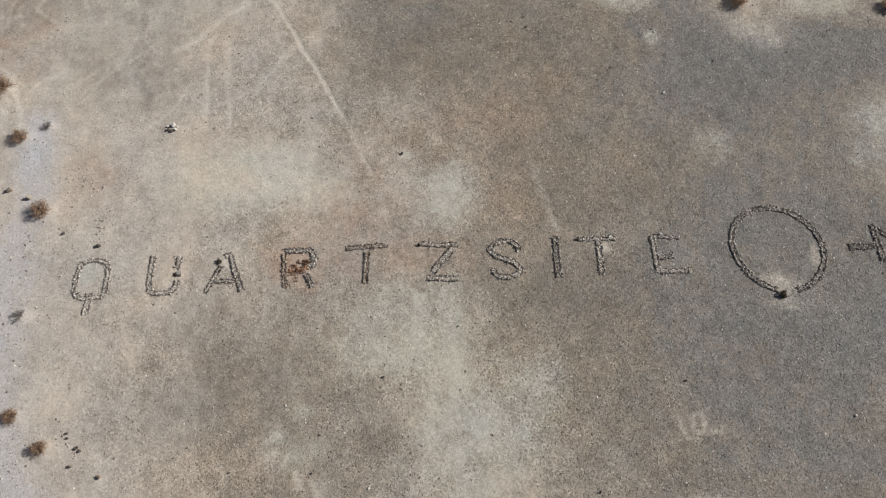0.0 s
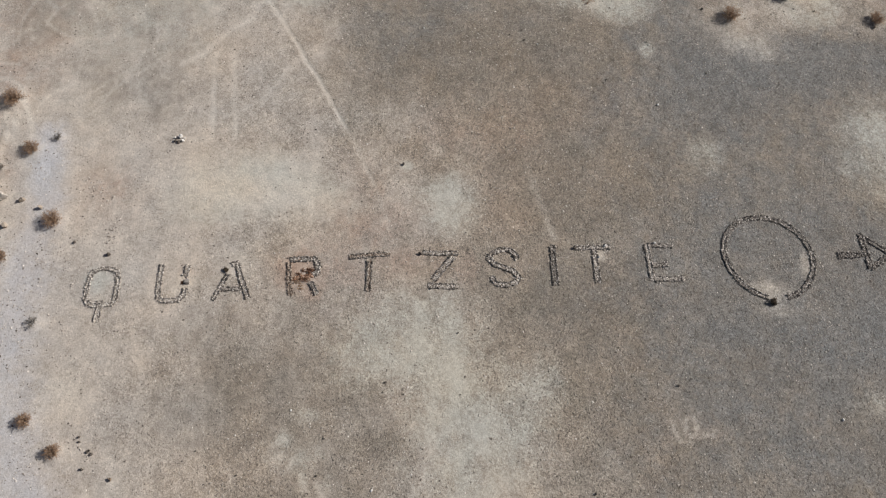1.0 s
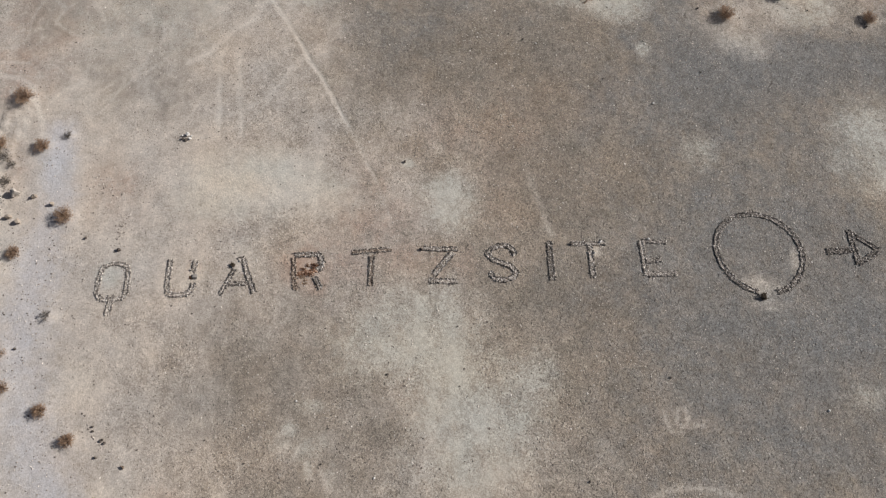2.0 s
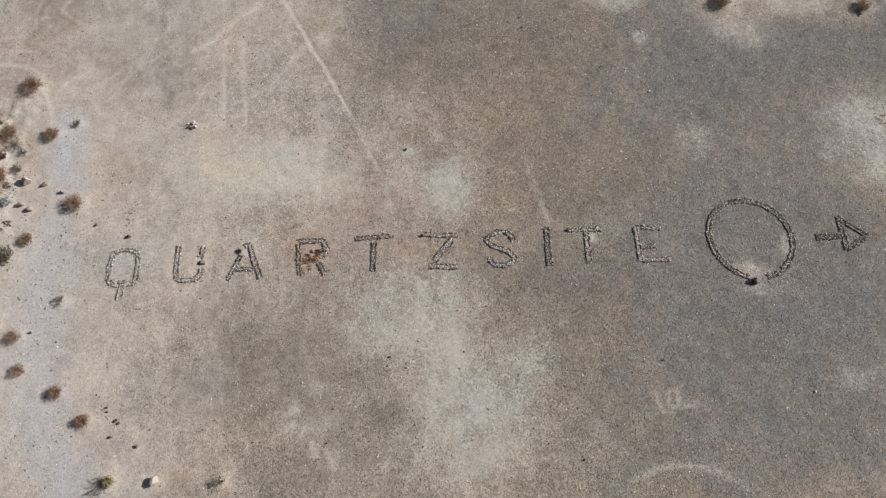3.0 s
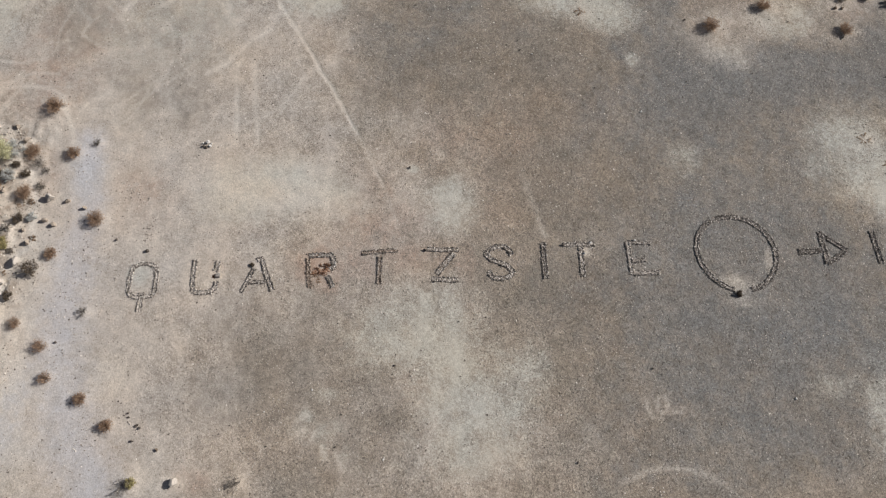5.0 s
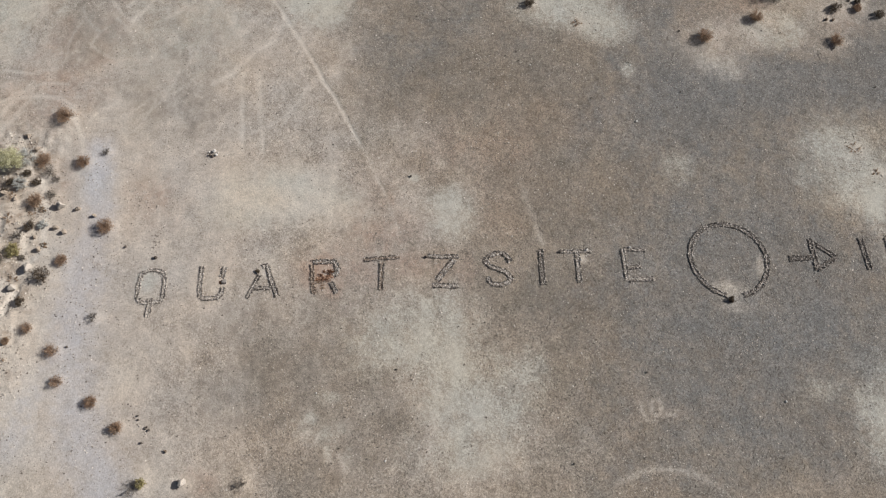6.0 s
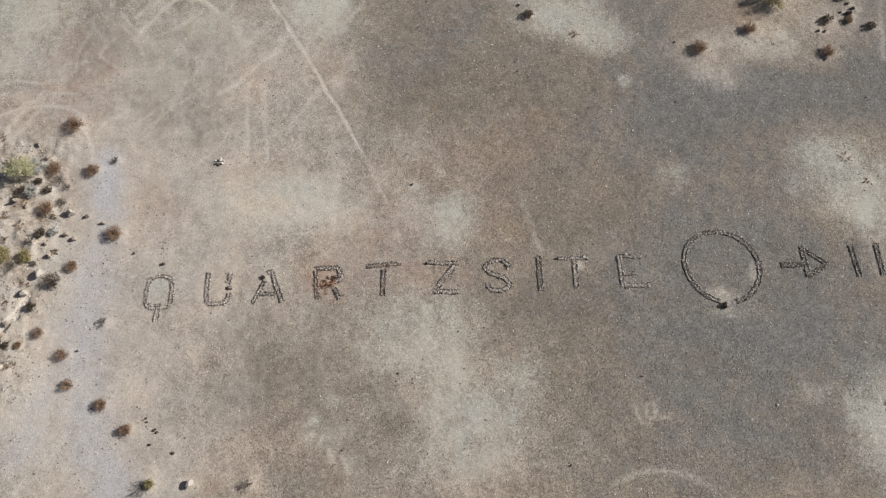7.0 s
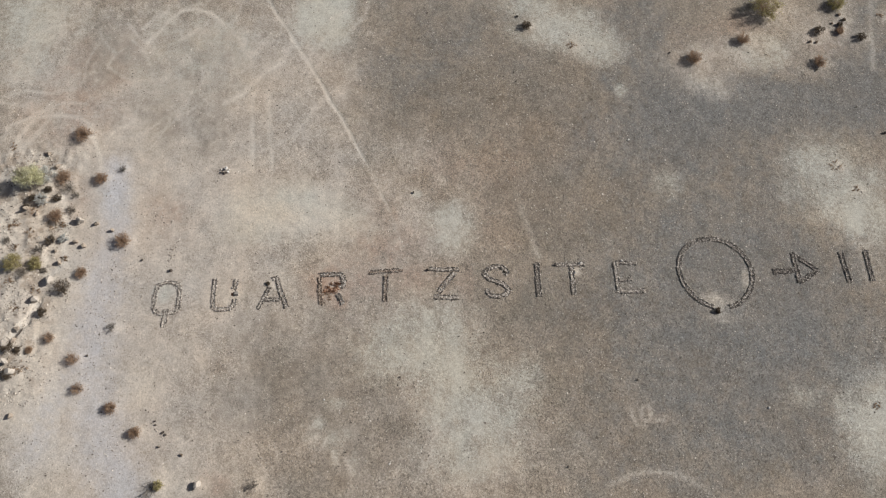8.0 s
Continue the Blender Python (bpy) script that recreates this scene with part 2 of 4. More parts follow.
LITTER_IN_THICKET = [  # x, y, width, sort
    (-39.23, 7.52, 0.87, 'low'), (-40.63, 6.34, 1.08, 'low'), (-39.27, 5.48, 1.19, 'low'), (-41.2, 5.93, 0.86, 'low'),
    (-37.05, 5.96, 0.86, 'low'), (-35.54, 9.24, 0.77, 'grey'), (-39.57, 8.77, 0.88, 'dark'),
    (-40.07, 7.98, 0.55, 'dark'), (-36.17, 6.2, 0.76, 'low'), (-37.86, 3.7, 0.96, 'grey'),
    (-40.16, 3.94, 0.86, 'low'), (-40.25, 0.42, 0.95, 'low'), (-37.62, -0.38, 0.94, 'low'),
    (-39.23, -2.01, 1.04, 'low'), (-35.41, 2.79, 0.64, 'low'), (-37.19, 1.61, 0.63, 'grey'),
    (-37.08, -5.97, 0.71, 'dry'), (-38.1, -5.98, 0.61, 'dark'),
]

SHRUBS_AT_LETTERS = [  # x, y, width, sort
    (25.05, -1.8, 0.6, 'dark'), (-16.18, 0.45, 0.38, 'dark'), (-19.3, -0.5, 0.4, 'rust'),
    (-10.2, 0.05, 1.2, 'rust'), (-10.73, -0.68, 1.16, 'low'), (-9.75, 0.42, 0.7, 'rust'),
]

TREE = (-39.8, 10.6)

BOULDERS = [  # x, y, width
    (-39.04, 13.74, 0.5), (-34.84, 6.56, 0.7), (-33.06, 6.29, 0.49), (-31.5, 5.66, 0.43), (-34.8, 4.44, 0.54),
    (-33.98, 4.04, 0.59), (-36.44, 3.46, 0.37), (-35.91, 2.29, 0.53), (-37.73, -1.24, 0.83), (-38.69, -4.01, 0.57),
    (-37.64, -11.79, 0.5), (-22.24, -14.96, 0.39), (-20.83, -17.45, 0.72), (-40.06, 7.76, 0.54), (-39.03, 7.24, 0.43),
    (-37.93, 12.27, 0.61), (-41.57, 11.82, 0.44), (-39.87, 12.26, 0.44), (-36.66, 0.62, 0.74), (38.03, 27.25, 0.47),
    (38.67, 27.19, 0.41), (41.51, 30.63, 0.47), (41.94, 30, 0.59), (40.63, 29.57, 0.35), (41.47, 28.94, 0.53),
    (-39.47, -5.27, 0.77), (-38.69, -5.06, 0.51), (-38.61, -7.98, 0.76), (-39.32, -6.97, 0.66),
]

ROCK_CLUSTER = [  # x, y, width
    (-21.31, 12.2, 0.32), (-21.66, 11.82, 0.23), (-21.42, 11.72, 0.23), (-21.08, 11.88, 0.23), (-20.97, 12.09, 0.18),
]

LOOSE_ROCKS = [  # x, y, width
    (-24.87, -12.12, 0.2), (-24.82, -12.46, 0.2), (-24.28, -14.31, 0.24), (-24.01, -13.03, 0.2),
    (-23.82, -13.31, 0.24), (-24.14, -13.17, 0.2), (-28.12, 2.68, 0.27), (-31.75, -6.4, 0.25), (43.68, 16.54, 0.33),
    (-2.92, 9.77, 0.27), (7.59, 30.26, 0.3), (-3.72, -8.11, 0.2), (10.82, -15.65, 0.19), (17.29, -8.19, 0.2),
    (38.14, 23.85, 0.23),
]

FLAT_ROCKS = [  # x, y, width
    (33.2, 25.66, 0.18), (23.26, 25.81, 0.2), (41.4, 19.5, 0.2), (22.72, 18.88, 0.18), (29.02, 19.81, 0.16), (1.5, -4.39, 0.14),
    (-7.81, -12.11, 0.14), (-16.69, -13.03, 0.12), (-13.66, -14.62, 0.16), (-8.19, -14.62, 0.18), (-2.4, -8.99, 0.1), (1.66, -8.96, 0.11),
    (14.11, 18.18, 0.16), (6.02, 22.85, 0.16), (-1.89, 30.66, 0.18), (-2.73, 27.41, 0.16), (7.08, 23.36, 0.16), (7.28, 22.29, 0.2),
    (17.96, 22.15, 0.16),
]

ROCK_BY_Q = [  # x, y, width
    (-25.34, 1.66, 0.38),
]

LETTER_Q = [  # stroke, width, its line
    ('bowl', 0.32, [(-26.3, 0.19), (-25.74, 0.47), (-24.99, 0.53), (-24.54, 0.38), (-24.29, 0.08), (-24.2, -0.64), (-24.19, -1.35), (-24.19, -2.01), (-24.46, -2.37), (-24.99, -2.37), (-25.66, -2.46), (-26.18, -2.33), (-26.46, -1.99), (-26.44, -1.23), (-26.43, -0.48), (-26.3, 0.19)]),
    ('tail', 0.48, [(-25.28, -2.03), (-25.28, -2.97), (-25.29, -3.74)]),
]

LETTER_U = [  # stroke, width, its line
    ('upright', 0.36, [(-21.08, 0.92), (-21.09, -0.31), (-21.06, -1.5)]),
    ('bottom', 0.38, [(-21.06, -1.5), (-20.92, -1.9), (-20.61, -2.02), (-20.03, -2.02), (-19.43, -1.93), (-19.11, -1.62), (-19.04, -1.03)]),
    ('upright_stub', 0.42, [(-19.08, 0.84), (-19.14, 0.34), (-19.24, -0.11)]),
]

LETTER_A = [  # stroke, width, its line
    ('slope', 0.29, [(-15.95, 0.18), (-16.36, -0.8), (-16.87, -1.96)]),
    ('slope', 0.4, [(-15.33, 0.95), (-14.9, -0.27), (-14.26, -1.81)]),
    ('crossbar', 0.28, [(-16.28, -1.07), (-14.76, -1.02)]),
    ('apex', 0.34, [(-15.78, 0.91), (-15.25, 1.09)]),
]

LETTER_R = [  # stroke, width, its line
    ('upright', 0.3, [(-11.4, 1.13), (-11.28, -0.23), (-11.11, -1.57)]),
    ('bowl', 0.38, [(-11.38, 1.35), (-9.49, 1.46), (-9.16, 1.0), (-9.16, 0.41), (-9.51, 0.05)]),
    ('crossbar', 0.28, [(-11.15, -0.23), (-9.55, 0.05)]),
    ('leg', 0.36, [(-9.67, -0.45), (-9.06, -1.46)]),
]

LETTER_T = [  # stroke, width, its line
    ('crossbar', 0.36, [(-6.85, 1.62), (-5.3, 1.76), (-3.7, 1.91)]),
    ('upright', 0.4, [(-5.27, 1.3), (-5.26, 0.04), (-5.28, -1.16)]),
]

LETTER_Z = [  # stroke, width, its line
    ('top_bar', 0.36, [(-1.21, 1.97), (1.45, 2.0)]),
    ('diagonal', 0.46, [(1.11, 1.68), (0.4, 0.76), (-0.34, -0.24)]),
    ('bottom_bar', 0.42, [(-0.75, -0.69), (1.49, -0.76)]),
]

LETTER_S = [  # stroke, width, its line
    ('upper_curve', 0.38, [(6.07, 1.52), (5.87, 1.94), (5.46, 2.31), (4.83, 2.3), (4.1, 2.02), (3.88, 1.56), (4.25, 1.1), (5.0, 0.83)]),
    ('lower_curve', 0.4, [(5.0, 0.83), (5.71, 0.56), (6.11, 0.12), (6.02, -0.23), (5.59, -0.51), (4.88, -0.6), (4.35, -0.47), (4.03, 0.1)]),
]

LETTER_I = [  # stroke, width, its line
    ('upright', 0.48, [(8.78, 2.75), (8.82, 1.04), (8.9, -0.57)]),
]

SECOND_T = [  # stroke, width, its line
    ('crossbar', 0.34, [(10.46, 2.48), (11.7, 2.54), (13.22, 2.6)]),
    ('upright', 0.42, [(11.94, 2.36), (12.04, 0.98), (12.11, -0.37)]),
]

LETTER_E = [  # stroke, width, its line
    ('upright', 0.4, [(16.03, 2.8), (16.14, 1.32), (16.23, -0.17)]),
    ('top_bar', 0.32, [(16.16, 2.8), (18.05, 2.72)]),
    ('middle_bar', 0.34, [(16.41, 1.1), (17.5, 1.2)]),
    ('bottom_bar', 0.4, [(16.25, -0.02), (18.62, 0.07)]),
]

ARROW = [  # stroke, width, its line
    ('shaft', 0.50, [(30.63, 2.00), (31.77, 2.08), (32.83, 2.15)]),
    ('barb', 0.40, [(32.69, 3.87), (32.87, 2.42), (32.96, 0.96)]),
    ('barb', 0.36, [(32.67, 3.72), (33.81, 2.89), (34.83, 2.16)]),
    ('barb', 0.40, [(32.96, 0.96), (33.96, 1.60), (34.83, 2.16)]),
]

BAR_ONE = [  # stroke, width, its line
    ('upright', 0.44, [(37.22, 3.97), (37.40, 2.45), (37.59, 1.03)]),
]

BAR_TWO = [  # stroke, width, its line
    ('upright', 0.44, [(39.53, 4.18), (39.61, 2.65), (39.74, 1.19)]),
]

CIRCLE = (25.32, 1.95, 3.35, -75, 261)  # x, y, mean radius, and the angles between which its stones run

# ends of the dark stick that stands in for the gully bank's shadow
BANK_SHADOW = (-38.32, -4.59, -37.89, -3.64)

END_STONES = [  # x, y, width
    (-1.37, 1.91, 0.3), (10.45, 2.49, 0.3),
]

WHITE_STONES = [  # x, y, width
    (12.78, 2.65, 0.25), (16.63, 2.95, 0.25), (12.25, 1.72, 0.21), (-21.71, 12.14, 0.18),
]

QUARTZ_ON_FLAT = [  # x, y, width
    (28.51, -10.56, 0.25), (-10.31, -10.15, 0.2), (18.11, 21.88, 0.23),
    (-4.4, -15.56, 0.22), (-14.06, -11.92, 0.15), (18.24, 15.65, 0.3), (-1.49, 23.52, 0.22), (8.42, 21.84, 0.2),
]

PEBBLE_PATCHES = [  # x, y, spread across, spread along, count
    (-25.4, 3.39, 0.3, 0.77, 110), (-28.0, 7.4, 0.76, 0.9, 85), (-35.47, -14.79, 0.88, 1.44, 70), (-28.36, -16.59, 1.93, 1.4, 60),
    (-31.33, 0.49, 1.31, 2.77, 70), (-31.26, 9.35, 0.77, 1.5, 40), (-23.99, -13.17, 0.59, 0.48, 20), (14.32, 28.32, 1.77, 1.26, 30),
    (38.92, 10.39, 1.36, 1.51, 60), (38.17, 13.1, 0.66, 0.87, 50), (-19.1, -0.17, 0.25, 0.54, 30),
]
PEBBLE_PATCHES += [
    (-5.61, -13.59, 1.46, 1.42, 30), (36.8, 23.31, 1.03, 0.68, 40), (-31.33, -2.74, 0.93, 3.22, 110), (-31.16, -6.91, 1.27, 2.06, 70),
    (-30.53, 2.16, 0.64, 1.69, 60), (-28.56, -13.78, 0.68, 1.92, 70), (-32.3, -16.16, 2.18, 1.41, 60), (-27.91, 0.52, 1.05, 3.32, 60),
    (39.52, 20.68, 3.41, 2.65, 50), (-8.67, 27.16, 2.36, 2.78, 50), (-0.43, 27.9, 3.54, 2.79, 50),
]


# ---- materials ----
class Nodes:
    """A material's node tree, with short calls for the nodes used here."""

    def __init__(self, name, rough=0.9):
        self.mat = bpy.data.materials.new(name)
        self.mat.use_nodes = True
        self.tree = self.mat.node_tree
        self.bsdf = self.tree.nodes["Principled BSDF"]
        self.bsdf.inputs["Roughness"].default_value = rough
        self.bsdf.inputs["Specular IOR Level"].default_value = 0.2

    def add(self, kind, **inputs):
        node = self.tree.nodes.new(kind)
        for key, value in inputs.items():
            self.put(node.inputs[key.replace("_", " ")], value)
        return node

    def put(self, socket, value):
        if isinstance(value, bpy.types.NodeSocket):
            self.tree.links.new(value, socket)
        else:
            socket.default_value = value

    def place(self):
        """Object space, tilted so that no lattice of a texture lies flush with the ground."""
        turned = self.add("ShaderNodeMapping", Vector=self.add("ShaderNodeTexCoord").outputs["Object"])
        turned.inputs["Rotation"].default_value = (0.61, 0.43, 0.87)
        turned.inputs["Location"].default_value = (3.37, 1.73, 5.19)
        return turned.outputs[0]

    def noise(self, scale, detail=4.0, rough=0.6):
        return self.add("ShaderNodeTexNoise", Vector=self.place(), Scale=scale, Detail=detail, Roughness=rough).outputs["Fac"]

    def math(self, op, a, b=0.0, clamp=False):
        node = self.tree.nodes.new("ShaderNodeMath")
        node.operation, node.use_clamp = op, clamp
        self.put(node.inputs[0], a)
        self.put(node.inputs[1], b)
        return node.outputs[0]

    def span(self, value, a, b, c=0.0, d=1.0):
        node = self.add("ShaderNodeMapRange", Value=value)
        for i, v in enumerate((a, b, c, d)):
            node.inputs[i + 1].default_value = v
        return node.outputs[0]

    def mix(self, fac, a, b, blend="MIX"):
        node = self.tree.nodes.new("ShaderNodeMix")
        node.data_type, node.blend_type = "RGBA", blend
        self.put(node.inputs[0], fac)
        for i, v in ((6, a), (7, b)):
            self.put(node.inputs[i], v if isinstance(v, bpy.types.NodeSocket) else (*v, 1.0))
        return node.outputs[2]

    def ramp(self, value, stops):
        node = self.add("ShaderNodeValToRGB", Fac=value)
        marks = node.color_ramp.elements
        while len(marks) < len(stops):
            marks.new(0.5)
        for mark, (at, colour) in zip(marks, stops):
            mark.position, mark.color = at, (*colour, 1.0)
        return node.outputs[0]

    def mask(self, name):
        node = self.tree.nodes.new("ShaderNodeAttribute")
        node.attribute_name = name
        return node.outputs["Fac"]

    def gritty(self, name, grain):
        """A mask whose soft edge breaks up into grains and tongues."""
        value = self.mask(name)
        edge = self.math("MULTIPLY", self.math("MULTIPLY", value, self.math("SUBTRACT", 1.0, value)), 4.0)
        return self.math("ADD", value, self.math("MULTIPLY", edge, self.span(grain, 0.25, 0.75, -0.5, 0.5)), True)

    def island(self):
        return self.add("ShaderNodeNewGeometry").outputs["Random Per Island"]

    def bump(self, height, strength, distance):
        self.put(self.bsdf.inputs["Normal"], self.add("ShaderNodeBump", Height=height, Strength=strength, Distance=distance).outputs[0])

    def done(self, colour):
        self.put(self.bsdf.inputs["Base Color"], colour)
        return self.mat


def ground_material():
    n = Nodes("desert_ground", 0.95)
    broad, middle, fine = n.noise(0.35, 6, 0.65), n.noise(2.6, 5, 0.7), n.noise(6.0, 5, 0.72)
    grit = n.noise(13.0, 3, 0.6)
    mottled, tint = n.noise(0.9, 7, 0.7), n.noise(0.16, 3, 0.6)
    colour = n.mix(n.span(broad, 0.35, 0.68), (0.274, 0.238, 0.188), (0.345, 0.290, 0.230))
    edge = n.noise(1.5, 8, 0.78)
    colour = n.mix(n.gritty("light", edge), colour, (0.505, 0.448, 0.382))
    colour = n.mix(n.gritty("rust", edge), colour, (0.375, 0.268, 0.200))
    colour = n.mix(n.gritty("dark", edge), colour, (0.206, 0.178, 0.142))
    colour = n.mix(n.gritty("grey", edge), colour, (0.202, 0.196, 0.182))
    colour = n.mix(1.0, colour, n.ramp(mottled, ((0.3, (0.80, 0.79, 0.78)), (0.5, (1, 1, 1)), (0.7, (1.20, 1.20, 1.19)))), "MULTIPLY")
    pale = n.math("MULTIPLY", n.gritty("pale", edge), n.span(middle, 0.25, 0.6, 0.7, 1.0))
    colour = n.mix(pale, colour, (0.510, 0.494, 0.426))
    colour = n.mix(n.math("MULTIPLY", n.gritty("sand", edge), n.span(middle, 0.25, 0.6, 0.7, 1.0)), colour, (0.605, 0.538, 0.448))
    colour = n.mix(n.gritty("litter", edge), colour, (0.36, 0.285, 0.215))
    colour = n.mix(n.gritty("wash", edge), colour, (0.508, 0.490, 0.480))
    colour = n.mix(n.mask("worn"), colour, (0.650, 0.594, 0.512))
    # grain: mottling, then single pebbles pressed into the crust, fewer where dust lies
    colour = n.mix(1.0, colour, n.ramp(tint, ((0.32, (0.97, 1.0, 1.035)), (0.5, (1, 1, 1)), (0.68, (1.03, 0.995, 0.955)))), "MULTIPLY")
    bare = n.math("SUBTRACT", 1.0, n.math("MULTIPLY", n.math("ADD", n.math("ADD", n.mask("pale"), n.math("MULTIPLY", n.mask("light"), 0.95)), n.math("ADD", n.mask("sand"), n.math("ADD", n.mask("wash"), n.mask("worn")))), 1.0), True)
    rough = n.span(bare, 0.0, 1.0, 0.42, 1.05)
    colour = n.mix(rough, colour, n.ramp(middle, ((0.3, (0.78, 0.77, 0.76)), (0.5, (1, 1, 1)), (0.7, (1.22, 1.22, 1.21)))), "MULTIPLY")
    colour = n.mix(rough, colour, n.ramp(fine, ((0.3, (0.61, 0.60, 0.59)), (0.5, (1, 1, 1)), (0.7, (1.37, 1.37, 1.37)))), "MULTIPLY")
    colour = n.mix(rough, colour, n.ramp(grit, ((0.3, (0.66, 0.65, 0.64)), (0.5, (1, 1, 1)), (0.7, (1.35, 1.35, 1.35)))), "MULTIPLY")
    height = n.math("ADD", fine, n.math("MULTIPLY", grit, 0.5))
    for scale, share, small, tones in ((5.5, 0.30, 0.36, ((0.0, (0.10, 0.085, 0.072)), (0.55, (0.17, 0.145, 0.122)), (1.0, (0.46, 0.42, 0.37)))),
                                       (10.0, 0.40, 0.38, ((0.0, (0.11, 0.092, 0.077)), (0.5, (0.22, 0.185, 0.152)), (1.0, (0.46, 0.42, 0.36))))):
        cell = n.add("ShaderNodeTexVoronoi", Vector=n.place(), Scale=scale)
        split = n.add("ShaderNodeSeparateColor", Color=cell.outputs["Color"])
        there = n.math("LESS_THAN", split.outputs[0], n.math("MULTIPLY", bare, share))
        near = n.span(cell.outputs["Distance"], small, small * 0.55)
        pebble = n.math("MULTIPLY", there, near)
        colour = n.mix(n.math("MULTIPLY", pebble, 0.5), colour, n.ramp(split.outputs[1], tones))
        height = n.math("ADD", height, n.math("MULTIPLY", pebble, 1.2))
    n.bump(n.math("MULTIPLY", height, rough), 1.0, 0.06)
    return n.done(colour)


def stone_material(name, tones, strength=0.5):
    n = Nodes(name, 0.85)
    colour = n.ramp(n.island(), tones)
    colour = n.mix(1.0, colour, n.ramp(n.noise(9.0, 5, 0.7), ((0.3, (0.72, 0.71, 0.70)), (0.7, (1.22, 1.20, 1.18)))), "MULTIPLY")
    n.bump(n.noise(22.0, 4), strength, 0.02)
    return n.done(colour)


def plant_material(name, tones, rough=0.8, thin=False):
    n = Nodes(name, rough)
    colour = n.ramp(n.island(), tones)
    colour = n.mix(0.5, colour, n.ramp(n.noise(5.0, 3), ((0.3, (0.7, 0.7, 0.7)), (0.7, (1.2, 1.2, 1.2)))), "MULTIPLY")
    if thin:
        through_leaf = n.add("ShaderNodeBsdfTranslucent", Color=colour)
        both = n.add("ShaderNodeMixShader", Fac=0.35)
        n.tree.links.new(n.bsdf.outputs[0], both.inputs[1])
        n.tree.links.new(through_leaf.outputs[0], both.inputs[2])
        n.tree.links.new(both.outputs[0], n.tree.nodes["Material Output"].inputs["Surface"])
    return n.done(colour)


GROUND = ground_material()
LETTER_STONE = stone_material("varnished_field_stone", ((0.0, (0.06, 0.052, 0.045)), (0.45, (0.18, 0.16, 0.138)), (0.8, (0.38, 0.342, 0.3)), (1.0, (0.70, 0.65, 0.58))))
MIXED_STONE = stone_material("mixed_field_stone", ((0.0, (0.09, 0.08, 0.069)), (0.4, (0.25, 0.224, 0.195)), (0.8, (0.48, 0.438, 0.385)), (1.0, (0.76, 0.71, 0.64))))
GRAVEL = stone_material("mixed_gravel", ((0.0, (0.11, 0.095, 0.082)), (0.2, (0.22, 0.19, 0.163)), (0.6, (0.38, 0.335, 0.285)), (0.94, (0.56, 0.52, 0.46))), 0.3)
STREWN = stone_material("strewn_stone", ((0.0, (0.12, 0.103, 0.088)), (0.35, (0.27, 0.235, 0.2)), (0.7, (0.47, 0.42, 0.36)), (1.0, (0.76, 0.71, 0.64))), 0.3)
PALE_FILL = stone_material("pale_field_stone", ((0.0, (0.15, 0.132, 0.114)), (0.4, (0.45, 0.405, 0.35)), (0.75, (0.65, 0.595, 0.525)), (1.0, (0.82, 0.77, 0.7))))
BROWN_FILL = stone_material("brown_field_stone", ((0.0, (0.08, 0.06, 0.047)), (0.4, (0.22, 0.17, 0.13)), (1.0, (0.58, 0.49, 0.40))))
RUSTY_FILL = stone_material("rust_stained_field_stone", ((0.0, (0.11, 0.062, 0.04)), (0.4, (0.30, 0.17, 0.105)), (1.0, (0.62, 0.44, 0.32))))
RUBBLE = stone_material("thicket_rubble", ((0.0, (0.12, 0.10, 0.085)), (0.25, (0.36, 0.31, 0.255)), (1.0, (0.72, 0.67, 0.59))), 0.3)
PALE_STONE = stone_material("bleached_boulder", ((0.0, (0.42, 0.375, 0.32)), (1.0, (0.54, 0.495, 0.435))), 0.9)
TAN_STONE = stone_material("tan_boulder", ((0.0, (0.27, 0.225, 0.175)), (1.0, (0.42, 0.36, 0.295))), 0.9)
BROWN_STONE = stone_material("brown_boulder", ((0.0, (0.15, 0.115, 0.085)), (1.0, (0.27, 0.21, 0.155))))
DARK_STONE = stone_material("dark_rock", ((0.0, (0.06, 0.052, 0.045)), (1.0, (0.15, 0.125, 0.105))))
WHITE_STONE = stone_material("white_quartz", ((0.0, (0.58, 0.56, 0.52)), (1.0, (0.72, 0.70, 0.66))))
BARK = {
    "dry": plant_material("dry_twigs", ((0.0, (0.24, 0.16, 0.105)), (1.0, (0.44, 0.31, 0.215)))),
    "grey": plant_material("grey_twigs", ((0.0, (0.14, 0.12, 0.10)), (1.0, (0.27, 0.24, 0.20)))),
    "dark": plant_material("dark_twigs", ((0.0, (0.05, 0.038, 0.028)), (1.0, (0.10, 0.075, 0.055)))),
}
